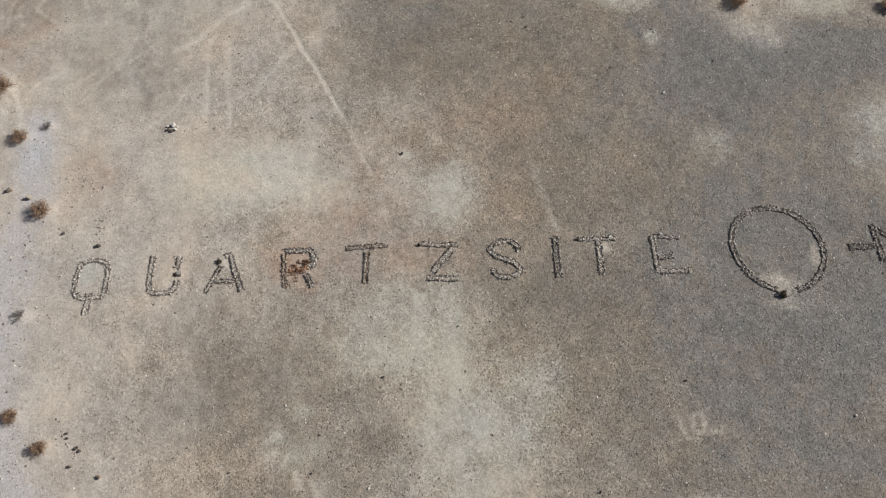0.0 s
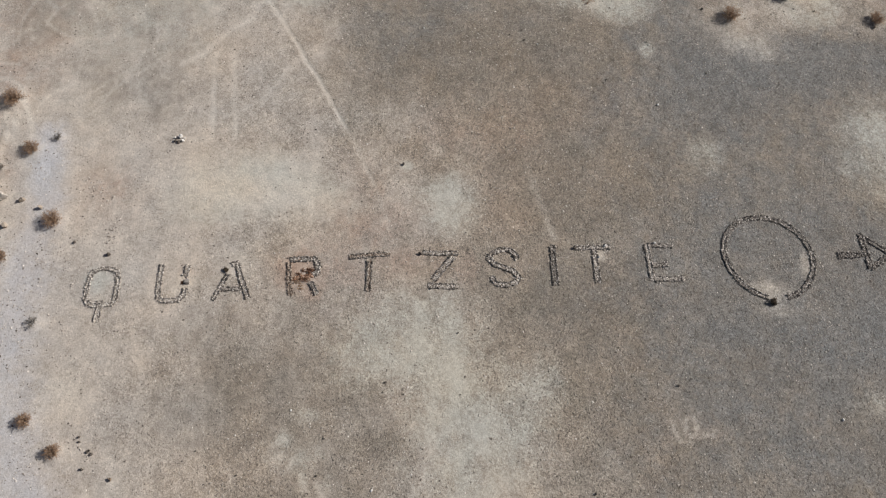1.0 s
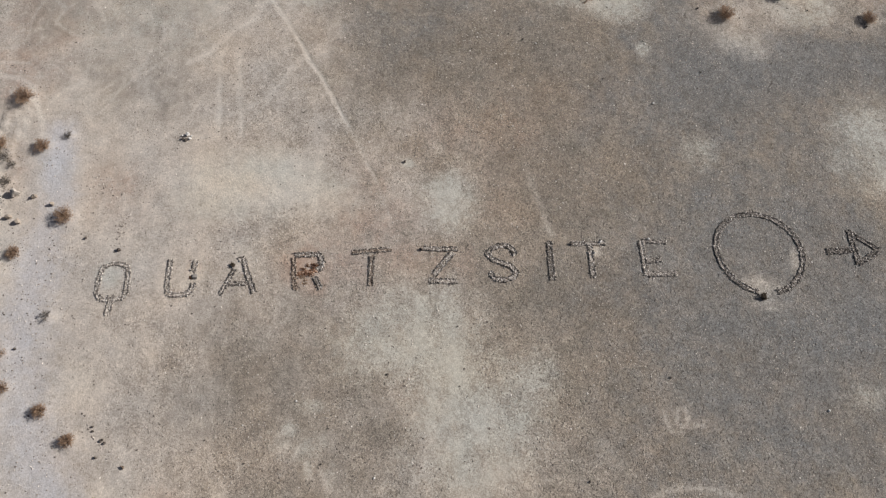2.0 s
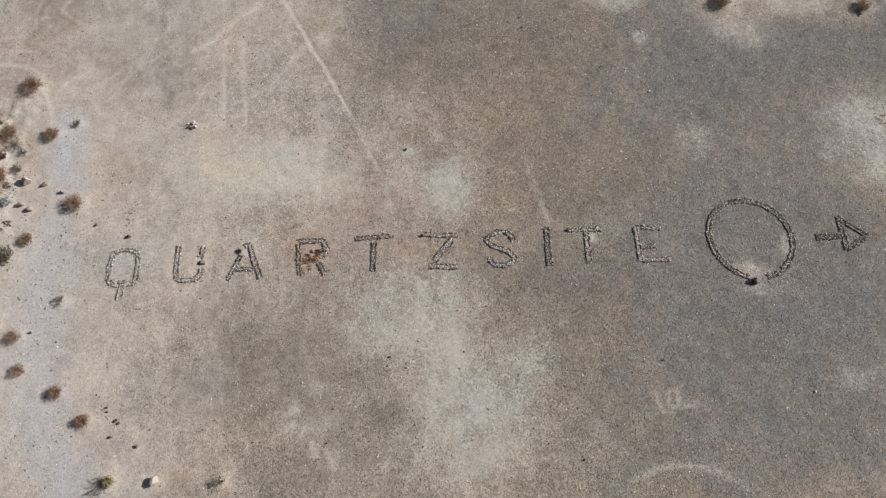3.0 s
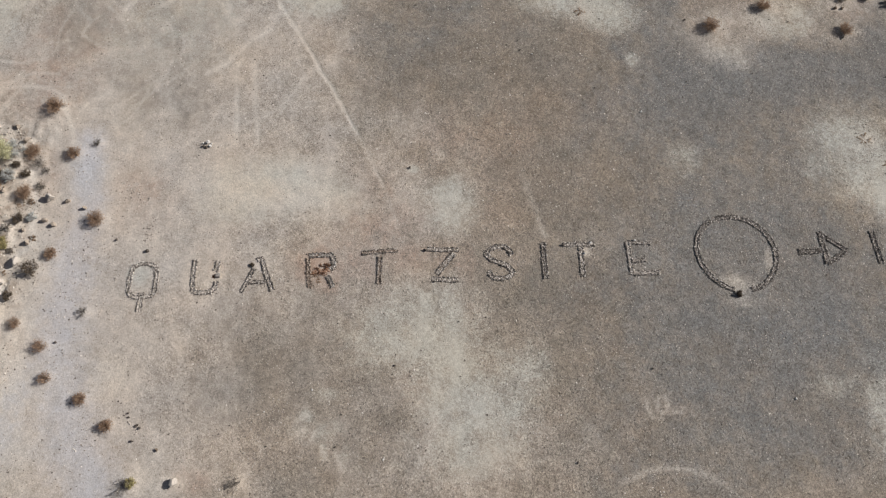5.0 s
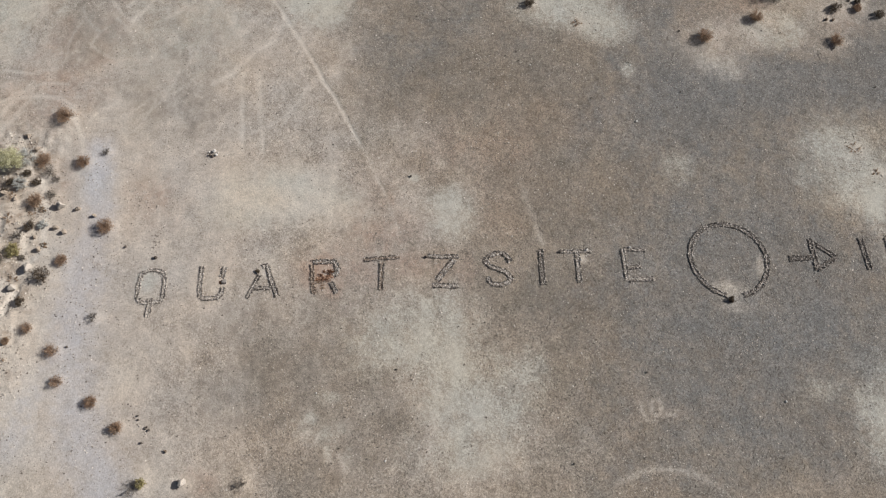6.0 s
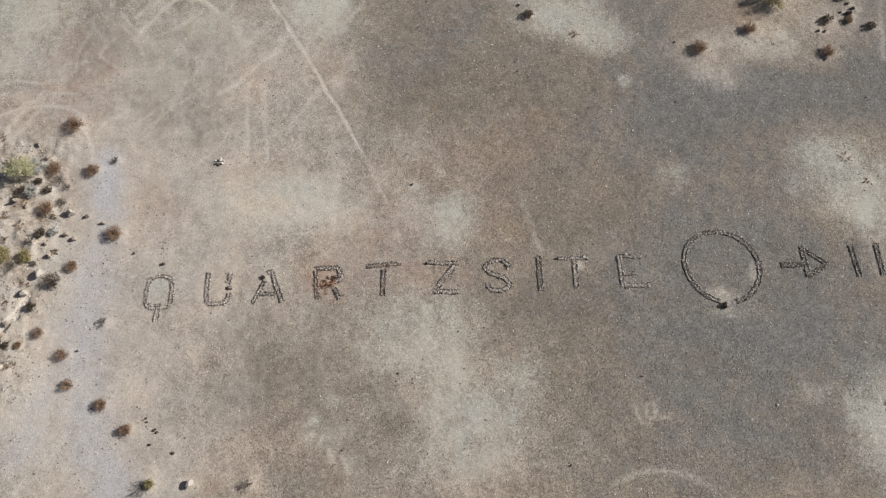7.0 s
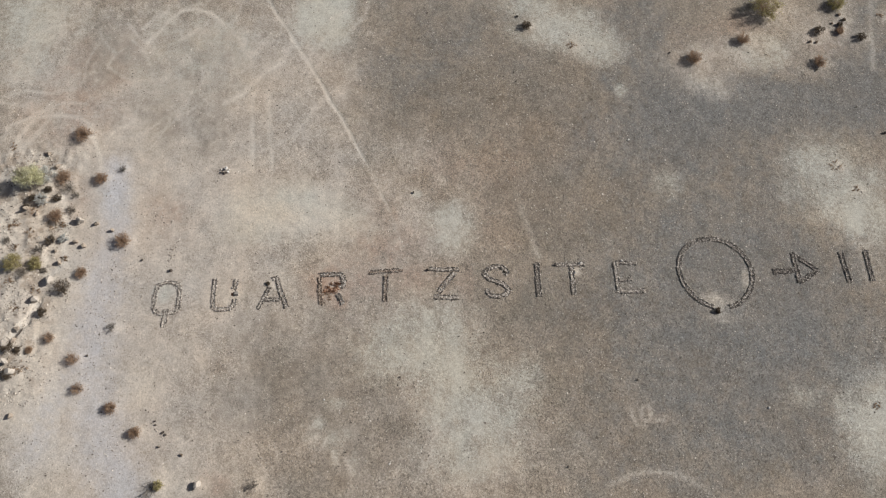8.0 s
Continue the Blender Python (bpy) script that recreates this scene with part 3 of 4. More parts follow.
LEAF = {
    "dry": plant_material("withered_brown_leaves", ((0.0, (0.27, 0.175, 0.112)), (0.6, (0.45, 0.312, 0.205)), (1.0, (0.60, 0.455, 0.315))), thin=True),
    "grey": plant_material("ashen_leaves", ((0.0, (0.17, 0.15, 0.125)), (1.0, (0.33, 0.30, 0.25))), thin=True),
    "dark": plant_material("dark_leaves", ((0.0, (0.09, 0.07, 0.05)), (1.0, (0.24, 0.19, 0.135))), thin=True),
    "olive": plant_material("olive_leaves", ((0.0, (0.25, 0.215, 0.095)), (0.6, (0.45, 0.395, 0.19)), (1.0, (0.66, 0.60, 0.34))), thin=True),
    "green": plant_material("yellow_green_leaves", ((0.0, (0.46, 0.44, 0.25)), (0.6, (0.66, 0.64, 0.42)), (1.0, (0.84, 0.82, 0.60))), thin=True),
    "pale": plant_material("silvery_leaves", ((0.0, (0.46, 0.46, 0.43)), (1.0, (0.78, 0.78, 0.74))), thin=True),
    "rust": plant_material("rusty_litter", ((0.0, (0.10, 0.05, 0.03)), (0.6, (0.24, 0.13, 0.08)), (1.0, (0.42, 0.27, 0.18))), thin=True),
    "low": plant_material("straw_litter", ((0.0, (0.20, 0.13, 0.08)), (0.6, (0.36, 0.25, 0.16)), (1.0, (0.52, 0.40, 0.28))), thin=True),
}

# ---- ground ----
TABLE = np.random.default_rng(5).random((64, 64))


def smooth(a, b, v):
    s = np.clip((v - a) / (b - a), 0, 1)
    return s * s * (3 - 2 * s)


def rolling(x, y, size, shift=0.0):
    """Value noise with bumps of about that size, from 0 to 1."""
    u, v = np.asarray(x, float) / size + shift * 7.31, np.asarray(y, float) / size + shift * 3.17
    i, j = np.floor(u).astype(int), np.floor(v).astype(int)
    s, t = smooth(0, 1, u - i), smooth(0, 1, v - j)
    a, b, c, d = (TABLE[(i + p) % 64, (j + q) % 64] for p, q in ((0, 0), (1, 0), (0, 1), (1, 1)))
    return (a * (1 - s) + b * s) * (1 - t) + (c * (1 - s) + d * s) * t


def layered(x, y, size, shift=0.0):
    return sum(rolling(x, y, size / 2**k, shift + k) * 0.5**k for k in range(4)) / 1.875


def patches(x, y, rows, shift=0.0, stray=1.0):
    """How strongly soft-edged patches of the plan cover each place."""
    sway, shake = layered(x, y, 6, shift) - 0.5, rolling(x, y, 0.9, shift) - 0.5
    lift, quake = layered(x, y, 6, shift + 9) - 0.5, rolling(x, y, 0.9, shift + 4) - 0.5
    free = np.ones_like(x)
    for cx, cy, rx, ry, strength in rows:
        reach = stray * min(6.5, 1.1 * min(rx, ry))
        away = np.hypot((x + reach * sway + 0.2 * reach * shake - cx) / rx, (y + reach * lift + 0.2 * reach * quake - cy) / ry)
        free *= 1 - strength * smooth(1.45, 0.3, away)
    cover = 1 - free
    ragged = (layered(x, y, 2.4, shift + 5) - 0.5) * 1.3 + (layered(x * 1.6, y * 0.7, 1.3, shift + 8) - 0.5) * 0.9
    return np.clip(cover + 4 * cover * (1 - cover) * ragged * 0.6, 0, 1)


def lines(x, y, rows, soft=1.0):
    """The same for worn lines."""
    free = np.ones_like(x)
    px, py = x + 0.2 * (rolling(x, y, 1.7, 2) - 0.5), y + 0.2 * (rolling(x, y, 1.7, 6) - 0.5)
    for half, strength, line in rows:
        for (ax, ay), (bx, by) in zip(line, line[1:]):
            near = (np.abs(px - (ax + bx) / 2) < abs(bx - ax) / 2 + 4 * half) & (np.abs(py - (ay + by) / 2) < abs(by - ay) / 2 + 4 * half)
            if not near.any():
                continue
            qx, qy, dx, dy = px[near], py[near], bx - ax, by - ay
            s = np.clip(((qx - ax) * dx + (qy - ay) * dy) / (dx * dx + dy * dy), 0, 1)
            away = np.hypot(qx - ax - s * dx, qy - ay - s * dy) / half
            free[near] = np.minimum(free[near], 1 - strength * np.exp(-(away**2) * soft))
    return 1 - free


ALL_SHRUBS = SHRUBS_BY_WASH + SHRUBS_IN_THICKET + LITTER_IN_THICKET + SHRUBS_NORTH + SHRUBS_AT_LETTERS


def thicket(x, y):
    """Where the broken ground of the thicket lies."""
    return smooth(-34.0, -37.5, x) * smooth(-13.0, -8.0, y) * smooth(17.0, 12.5, y) * (x > -60)


def ground_height(x, y):
    x, y = np.atleast_1d(np.asarray(x, float)), np.atleast_1d(np.asarray(y, float))
    z = 0.10 * (layered(x, y, 9) - 0.5) + 0.035 * (rolling(x, y, 0.9, 3) - 0.5)
    z += thicket(x, y) * (0.34 * (layered(x, y, 2.2, 25) - 0.5) + 0.11 * (rolling(x, y, 0.55, 27) - 0.5))
    for cx, cy, wide, sort in ALL_SHRUBS:
        if sort in ("low", "rust"):
            continue
        z += 0.07 * wide * np.exp(-(((x - cx - 0.15 * wide) ** 2 + (y - cy) ** 2) / (0.5 * wide) ** 2))
    z -= 0.16 * smooth(0.3, 0.75, lines(x, y, GULLY))
    return z - 0.03 * lines(x, y, TRAIL) * (np.hypot(x, y) < 60)


def height_at(x, y):
    return float(ground_height(x, y)[0])


def axis(low, high, step, reach):
    inner = np.arange(low, high + step / 2, step)
    outer, gap = [0.0], step
    while outer[-1] < reach:
        gap *= 1.35
        outer.append(outer[-1] + gap)
    outer = np.array(outer[1:])
    return np.concatenate([low - outer[::-1], inner, inner[-1] + outer])


def mesh_of(name, verts, faces, material):
    data = bpy.data.meshes.new(name)
    data.from_pydata(np.asarray(verts, float).tolist(), [], np.asarray(faces).tolist() if isinstance(faces, np.ndarray) else faces)
    data.materials.append(material)
    return data


def build_ground():
    xs, ys = axis(-50, 50, 0.13, 2500), axis(-24, 36, 0.13, 2500)
    gx, gy = (a.ravel() for a in np.meshgrid(xs, ys))
    w, h = len(xs), len(ys)
    corner = (np.arange(h - 1)[:, None] * w + np.arange(w - 1)).ravel()
    data = mesh_of("ground", np.stack([gx, gy, ground_height(gx, gy)], 1), np.stack([corner, corner + 1, corner + w + 1, corner + w], 1), GROUND)
    data.shade_smooth()
    broken = 0.5 + 0.75 * (layered(gx, gy, 1.6, 8) - 0.2)
    ring = np.exp(-(((np.hypot(gx - RING[0], gy - RING[1]) - RING[2]) / 0.27) ** 2)) * smooth(-18.3, -16.4, gy) * 0.36
    bush_sand = np.zeros_like(gx)
    for cx, cy, wide, sort in ALL_SHRUBS:
        if wide > 0.8:
            bush_sand = np.maximum(bush_sand, 0.45 * np.exp(-(((gx - cx - 0.35 * wide) ** 2 + (gy - cy) ** 2) / (0.8 * wide) ** 2)))
    for cx, cy, wide in BOULDERS:
        bush_sand = np.maximum(bush_sand, 0.75 * np.exp(-(((gx - cx - 0.8 * wide) ** 2 + (gy - cy) ** 2) / (0.9 * wide) ** 2)))
    old_marks = []
    rng = np.random.default_rng(31)
    for low, high, south, north, count in ((-46, -31, 13, 26, 13), (-40, -18, 17, 33, 16)):  # crossing arcs of old wheel marks on the light flat
        for _ in range(count):
            cx, cy, radius, turn = rng.uniform(low, high), rng.uniform(south, north), rng.uniform(2.0, 8), rng.uniform(0, math.tau)
            arc = [(cx + radius * math.cos(turn + 0.25 * k), cy + radius * math.sin(turn + 0.25 * k)) for k in range(int(rng.integers(4, 9)))]
            old_marks.append((rng.uniform(0.11, 0.2), rng.uniform(0.22, 0.48), arc))
    tracks = np.maximum.reduce([lines(gx, gy, rows) for rows in (TRAIL, TYRE_MARKS, TYRE_MARKS_WEST, TYRE_MARKS_FAR_WEST, SCRAPES, old_marks)])
    worn = np.clip(np.maximum.reduce([lines(gx, gy, GULLY), lines(gx, gy, PALE_STRIPS), tracks * broken]), 0, 1)
    masks = {
        "light": patches(gx, gy, LIGHT, 15),
        "pale": np.maximum(patches(gx, gy, PALE + PALE_SOUTH_AND_EAST, 0, 0.6), patches(gx, gy, DUST, 2)),
        "sand": np.maximum(patches(gx, gy, SAND, 3, 0.7), bush_sand),
        "grey": patches(gx, gy, GREY, 5),
        "dark": patches(gx, gy, DARK, 7),
        "rust": patches(gx, gy, RUST, 11),
        "wash": np.clip(lines(gx + 1.0 * (layered(gx, gy, 3, 19) - 0.5), gy, WASH, 0.7) * (0.6 + 0.6 * layered(gx, gy, 2, 17)), 0, 1),
        "litter": 0.6 * thicket(gx, gy) * smooth(0.53, 0.66, layered(gx, gy, 1.3, 41)),
        "worn": np.maximum(worn, ring),
    }
    for key, values in masks.items():
        data.attributes.new(key, "FLOAT", "POINT").data.foreach_set("value", values.astype(np.float32))
    tagged(new("ground", data), "flat tan and grey gravel desert floor with pale dust patches", "ground", kind="structure")


build_ground()

# ---- stones ----
ICO = np.array([(0, 0, 1)] + [(0.894 * math.cos(k * math.tau / 5), 0.894 * math.sin(k * math.tau / 5), 0.447) for k in range(5)]
               + [(0.894 * math.cos((k + 0.5) * math.tau / 5), 0.894 * math.sin((k + 0.5) * math.tau / 5), -0.447) for k in range(5)] + [(0, 0, -1)])
ICO_FACES = np.array([(0, 1 + k, 1 + (k + 1) % 5) for k in range(5)] + [(1 + k, 6 + k, 1 + (k + 1) % 5) for k in range(5)]
                     + [(1 + (k + 1) % 5, 6 + k, 6 + (k + 1) % 5) for k in range(5)] + [(11, 6 + (k + 1) % 5, 6 + k) for k in range(5)])
OCTA = np.array([(1, 0, 0), (0, 1, 0), (-1, 0, 0), (0, -1, 0), (0, 0, 1), (0, 0, -1)], float)
OCTA_FACES = np.array([(0, 1, 4), (1, 2, 4), (2, 3, 4), (3, 0, 4), (1, 0, 5), (2, 1, 5), (3, 2, 5), (0, 3, 5)])


def rubble(rng, x, y, size, flat=0.65, sunk=0.3, base=ICO, faces=ICO_FACES, lift=None):
    """Corners and faces of many rough stones of those widths at those places."""
    count = len(x)
    shape = base[None] * (1 + 0.38 * (rng.random((count, len(base), 1)) - 0.5)) + 0.16 * (rng.random((count, len(base), 3)) - 0.5)
    shape = shape * np.stack([size * rng.uniform(0.4, 0.62, count), size * rng.uniform(0.34, 0.5, count), size * flat * rng.uniform(0.35, 0.6, count)], 1)[:, None]
    turn = rng.uniform(0, math.tau, count)
    c, s = np.cos(turn)[:, None], np.sin(turn)[:, None]
    z = ground_height(x, y) + size * flat * (0.5 - sunk) + (0 if lift is None else lift)
    verts = np.stack([shape[..., 0] * c - shape[..., 1] * s + x[:, None], shape[..., 0] * s + shape[..., 1] * c + y[:, None], shape[..., 2] + z[:, None]], -1)
    tris = faces[None] + (np.arange(count) * len(base))[:, None, None]
    return verts.reshape(-1, 3), tris.reshape(-1, 3)


def part(name, data, parent, label=""):
    """One mesh as a part of a thing."""
    ob = new(name, data)
    ob.parent = parent
    return tagged(ob, label)


def thing(name, label, category, group="", at=(0, 0, 0)):
    ob = new(name)
    ob.empty_display_size = 0.2
    ob.location = at
    return tagged(ob, label, category, group)


def along(line, step):
    """Places and left-hand normals at even steps along a line."""
    pts = np.array(line, float)
    legs = np.hypot(*np.diff(pts, axis=0).T)
    at = np.concatenate([[0], np.cumsum(legs)])
    s = np.arange(step / 2, at[-1], step)
    place = np.stack([np.interp(s, at, pts[:, 0]), np.interp(s, at, pts[:, 1])], 1)
    ahead = np.stack([np.interp(s + 0.1, at, pts[:, 0]) - np.interp(s - 0.1, at, pts[:, 0]), np.interp(s + 0.1, at, pts[:, 1]) - np.interp(s - 0.1, at, pts[:, 1])], 1)
    ahead /= np.maximum(np.hypot(*ahead.T), 1e-6)[:, None]
    return place, np.stack([-ahead[:, 1], ahead[:, 0]], 1)


def stone_row(rng, line, width, origin, edge, fill):
    """A stroke of piled stones: two low kerbs, filled between with smaller ones."""
    xs, ys, sizes, lifts, kerb = [], [], [], [], 0
    for side, step, low, high, lift in ((-0.42, 0.056, 0.08, 0.175, 0.03), (0.42, 0.056, 0.08, 0.175, 0.03), (None, 0.0058 / width, 0.06, 0.145, 0.006)):
        place, left = along(line, step)
        count = len(place)
        off = (side * width + rng.normal(0, 0.022, count)) if side else rng.uniform(-0.42, 0.42, count) * width
        place = place + left * off[:, None] + rng.normal(0, 0.022, (count, 2))
        keep = rng.random(count) > 0.07 + 0.12 * (layered(place[:, 0], place[:, 1], 0.8, 33) < 0.36)
        xs.append(place[keep, 0]), ys.append(place[keep, 1]), sizes.append(rng.uniform(low, high, keep.sum())), lifts.append(np.full(keep.sum(), lift))
        kerb += keep.sum() if side else 0
    stray = max(4, int(9 * kerb * 0.02))  # a few rolled off the pile
    place, left = along(line, 0.02)
    pick = rng.integers(0, len(place), stray)
    place = place[pick] + left[pick] * (rng.choice([-1, 1], stray) * width * rng.uniform(0.55, 1.15, stray))[:, None]
    xs.append(place[:, 0]), ys.append(place[:, 1]), sizes.append(rng.uniform(0.05, 0.10, stray)), lifts.append(np.zeros(stray))
    x, y = np.concatenate(xs), np.concatenate(ys)
    verts, faces = rubble(rng, x, y, np.concatenate(sizes), 0.7, 0.26, lift=np.concatenate(lifts))
    data = mesh_of("stone_row", verts - np.array(origin), faces, edge)
    data.materials.append(fill)
    data.polygons.foreach_set("material_index", (np.arange(len(faces)) >= kerb * len(ICO_FACES)).astype(np.int32))
    return data


def stone_figure(name, label, category, group, strokes, seed, edge, fill, stained={}):
    """A letter or sign laid out on the ground in stones, a part a stroke."""
    rng = np.random.default_rng(seed)
    corners = np.array([p for _, _, line in strokes for p in line])
    x, y = corners.mean(0)
    origin = (x, y, height_at(x, y))
    figure = thing(name, label, category, group, origin)
    for stroke, width, line in strokes:
        tagged(part(stroke, stone_row(rng, line, width, origin, stained.get(stroke, edge), stained.get(stroke, fill)), figure), kind="stuff")


WORD = [("Q", LETTER_Q, "with a long tail"), ("U", LETTER_U, "with a broken upright"), ("A", LETTER_A, "beside a small dark shrub"),
        ("R", LETTER_R, "stained by rusty brown plant litter"), ("T", LETTER_T, "on bare tan gravel"), ("Z", LETTER_Z, "on bare tan gravel"), ("S", LETTER_S, "on bare tan gravel"),
        ("I", LETTER_I, "on bare tan gravel"), ("T", SECOND_T, "with pale stones in its upright"), ("E", LETTER_E, "with pale stones in its bars")]
FILLS = {"R": MIXED_STONE, "I": LETTER_STONE}
for number, (letter, strokes, state) in enumerate(WORD):
    fill = BROWN_FILL if number == 4 else FILLS.get(letter, PALE_FILL)
    stone_figure("stone_letter", f"letter {letter} of piled grey stones {state}", "letter", "stone letters of the word", strokes, 40 + number, MIXED_STONE if letter in "QUE" or number == 8 else LETTER_STONE, fill, {"crossbar": RUSTY_FILL, "upright": BROWN_FILL} if letter == "R" else {})
stone_figure("stone_arrow", "arrow outlined in piled dark grey stones on gravel", "arrow", "", ARROW, 60, LETTER_STONE, LETTER_STONE)
for number, strokes in enumerate((BAR_ONE, BAR_TWO)):
    stone_figure("stone_bar", "straight upright bar of piled grey stones on gravel", "stone bar", "stone bars beside the arrow", strokes, 61 + number, LETTER_STONE, LETTER_STONE)


def ring_point(degrees):
    """The ring is laid by eye: a little long from north-west to south-east."""
    a = radians(degrees)
    reach = CIRCLE[2] - 0.07 * math.sin(a) - 0.123 * math.sin(2 * a) + 0.03 * math.sin(3 * a)
    return CIRCLE[0] + reach * math.cos(a), CIRCLE[1] + reach * math.sin(a)


ring_line = [ring_point(d) for d in range(CIRCLE[3], CIRCLE[4] + 1, 4)]
quarter = len(ring_line) // 4
stone_figure("stone_circle", "large ring of piled grey stones open beside a shrub", "stone circle", "",
             [("arc", 0.40, ring_line[k * quarter:(k + 1) * quarter + 1] if k < 3 else ring_line[3 * quarter:]) for k in range(4)], 63, LETTER_STONE, MIXED_STONE)


def boulder(name, label, x, y, wide, material, seed, flat=0.7, sunk=0.25, group=""):
    """One rough stone, its faces split once and pushed about."""
    rng = np.random.default_rng(seed)
    bm = bmesh.new()
    bmesh.ops.create_icosphere(bm, subdivisions=3, radius=1.0)
    shift = Vector(rng.uniform(-50, 50, 3))
    stretch = Vector((rng.uniform(0.46, 0.58), rng.uniform(0.38, 0.5), flat * rng.uniform(0.42, 0.55)))
    for v in bm.verts:
        bulge = 1 + 0.6 * noise.noise(v.co * 1.1 + shift) + 0.25 * noise.noise(v.co * 2.7 + shift)
        v.co = Vector([a * b * wide for a, b in zip(v.co * bulge, stretch)])
    for _ in range(9):
        way = Vector(rng.normal(0, 1, 3)).normalized()
        cut = rng.uniform(0.27, 0.36) * wide * (abs(way.x) + abs(way.y) + flat * abs(way.z)) / 1.5
        for v in bm.verts:
            over = v.co.dot(way) - cut
            if over > 0:
                v.co -= way * over * 0.9
    data = bpy.data.meshes.new(name)
    bm.to_mesh(data)
    bm.free()
    data.materials.append(material)
    ob = new(name, data)
    ob.location = (x, y, height_at(x, y) + wide * flat * (0.5 - sunk))
    ob.rotation_euler.z = rng.uniform(0, math.tau)
    return tagged(ob, label, "boulder" if wide > 0.35 else "rock", group)


for number, (x, y, wide) in enumerate(BOULDERS):
    if wide > 0.62:
        boulder("boulder", "bleached sandy boulder half sunk in pale sand", x + 0.3 * wide, y, wide * 1.2, PALE_STONE, 100 + number, 1.0, 0.2, "pale boulders")
    elif x < -25:
        boulder("boulder", "weathered tan boulder half sunk in pale sand", x + 0.2 * wide, y, wide, TAN_STONE, 100 + number, 1.1, 0.16, "tan boulders")
    else:
        boulder("boulder", "dark brown boulder beside a patch of pale sand", x, y, wide * 0.8, BROWN_STONE, 100 + number, 0.9, 0.15, "brown boulders")
for number, (x, y, wide) in enumerate(ROCK_CLUSTER):
    white = number in (0, 3, 4)
    boulder("rock", "white quartz rock in a small cluster" if white else "dark rock in a small cluster of stones", x, y, wide * 1.25, WHITE_STONE if white else DARK_STONE, 140 + number, 0.85, 0.1, "rock cluster")
for number, (x, y, wide) in enumerate(LOOSE_ROCKS):
    boulder("rock", "single dark rock lying on gravel", x, y, wide, DARK_STONE, 150 + number, 0.9, 0.1, "loose dark rocks")
for number, (x, y, wide) in enumerate(FLAT_ROCKS):
    boulder("rock", "small dark rock lying on the gravel flat", x, y, wide, DARK_STONE, 230 + number, 0.9, 0.1, "loose dark rocks")
for number, (x, y, wide) in enumerate(END_STONES):
    boulder("rock", "dark rock at the end of a stone letter's bar", x, y, wide, DARK_STONE, 190 + number, 0.9, 0.1, "dark end rocks")
for number, (x, y, wide) in enumerate(WHITE_STONES):
    boulder("rock", "white quartz rock among grey stones", x, y, wide, WHITE_STONE, 195 + number, 0.9, 0.0, "white rocks")
for number, (x, y, wide) in enumerate(QUARTZ_ON_FLAT):
    boulder("rock", "single white quartz rock lying on gravel", x, y, wide, WHITE_STONE, 210 + number, 0.5, 0.15, "white rocks")
boulder("boulder", "low pale rounded boulder inside the broken letter U", -18.98, -0.5, 0.66, PALE_STONE, 181, 0.7, 0.25)
for x, y, wide in ROCK_BY_Q:
    boulder("boulder", "brown boulder resting above the letter Q", x, y, wide, DARK_STONE, 180, 0.9, 0.15)

# ---- plants ----
def twig(verts, faces, line, thick):
    """A thin three-sided tapering stem along a line."""
    start = len(verts)
    count = len(line)
    for k, p in enumerate(line):
        r = thick * (1 - 0.75 * k / (count - 1))
        for a in range(3):
            verts.append((p[0] + r * math.cos(a * 2.094), p[1] + r * math.sin(a * 2.094), p[2] + 0.3 * r * math.sin(a * 2.094 + 1)))
    for k in range(count - 1):
        for a in range(3):
            b, c = start + k * 3, (a + 1) % 3
            faces.append((b + a, b + c, b + 3 + c, b + 3 + a))


def leaves(rng, places, low, high, upright=1.0):
    """Small folded leaf clumps, two triangles to a side, at those places."""
    count = len(places)
    a, b = (rng.normal(0, 1, (count, 3)) * (1, 1, upright) for _ in range(2))
    a /= np.linalg.norm(a, axis=1)[:, None]
    b -= a * (a * b).sum(1)[:, None]
    b /= np.linalg.norm(b, axis=1)[:, None]
    size = rng.uniform(low, high, (count, 1))
    fold = np.cross(a, b) * size * 0.25
    verts = np.stack([places - a * size, places + b * size * 0.55 + fold, places + a * size, places - b * size * 0.55 + fold], 1)
    at = np.arange(count)[:, None] * 4
    return verts.reshape(-1, 3), np.concatenate([at + [0, 1, 2], at + [0, 2, 3]])


SHRUB_SORTS = {  # height by width, main stems, leaf clumps, twigs, leaves, label
    "dry": (0.46, 130, 640, "dry", "dry", "dry brown desert shrub with bare fine twigs"),
    "sparse": (0.46, 80, 330, "dry", "dry", "thin dry brown desert shrub of bare twigs"),
    "grey": (0.38, 34, 160, "grey", "grey", "withered grey shrub with sparse bare twigs"),
    "dark": (0.6, 34, 900, "dark", "dark", "small dense dark brown desert shrub"),
    "olive": (0.6, 60, 2200, "dry", "olive", "olive green desert shrub with a rounded crown"),
    "pale": (0.5, 36, 1500, "grey", "pale", "silvery grey desert shrub with small pale leaves"),
    "rust": (0.08, 14, 420, "dark", "rust", "low rust-brown heap of dead plant litter"),
    "low": (0.05, 8, 170, "dry", "low", "low straw-brown clump of dead plant litter"),
}


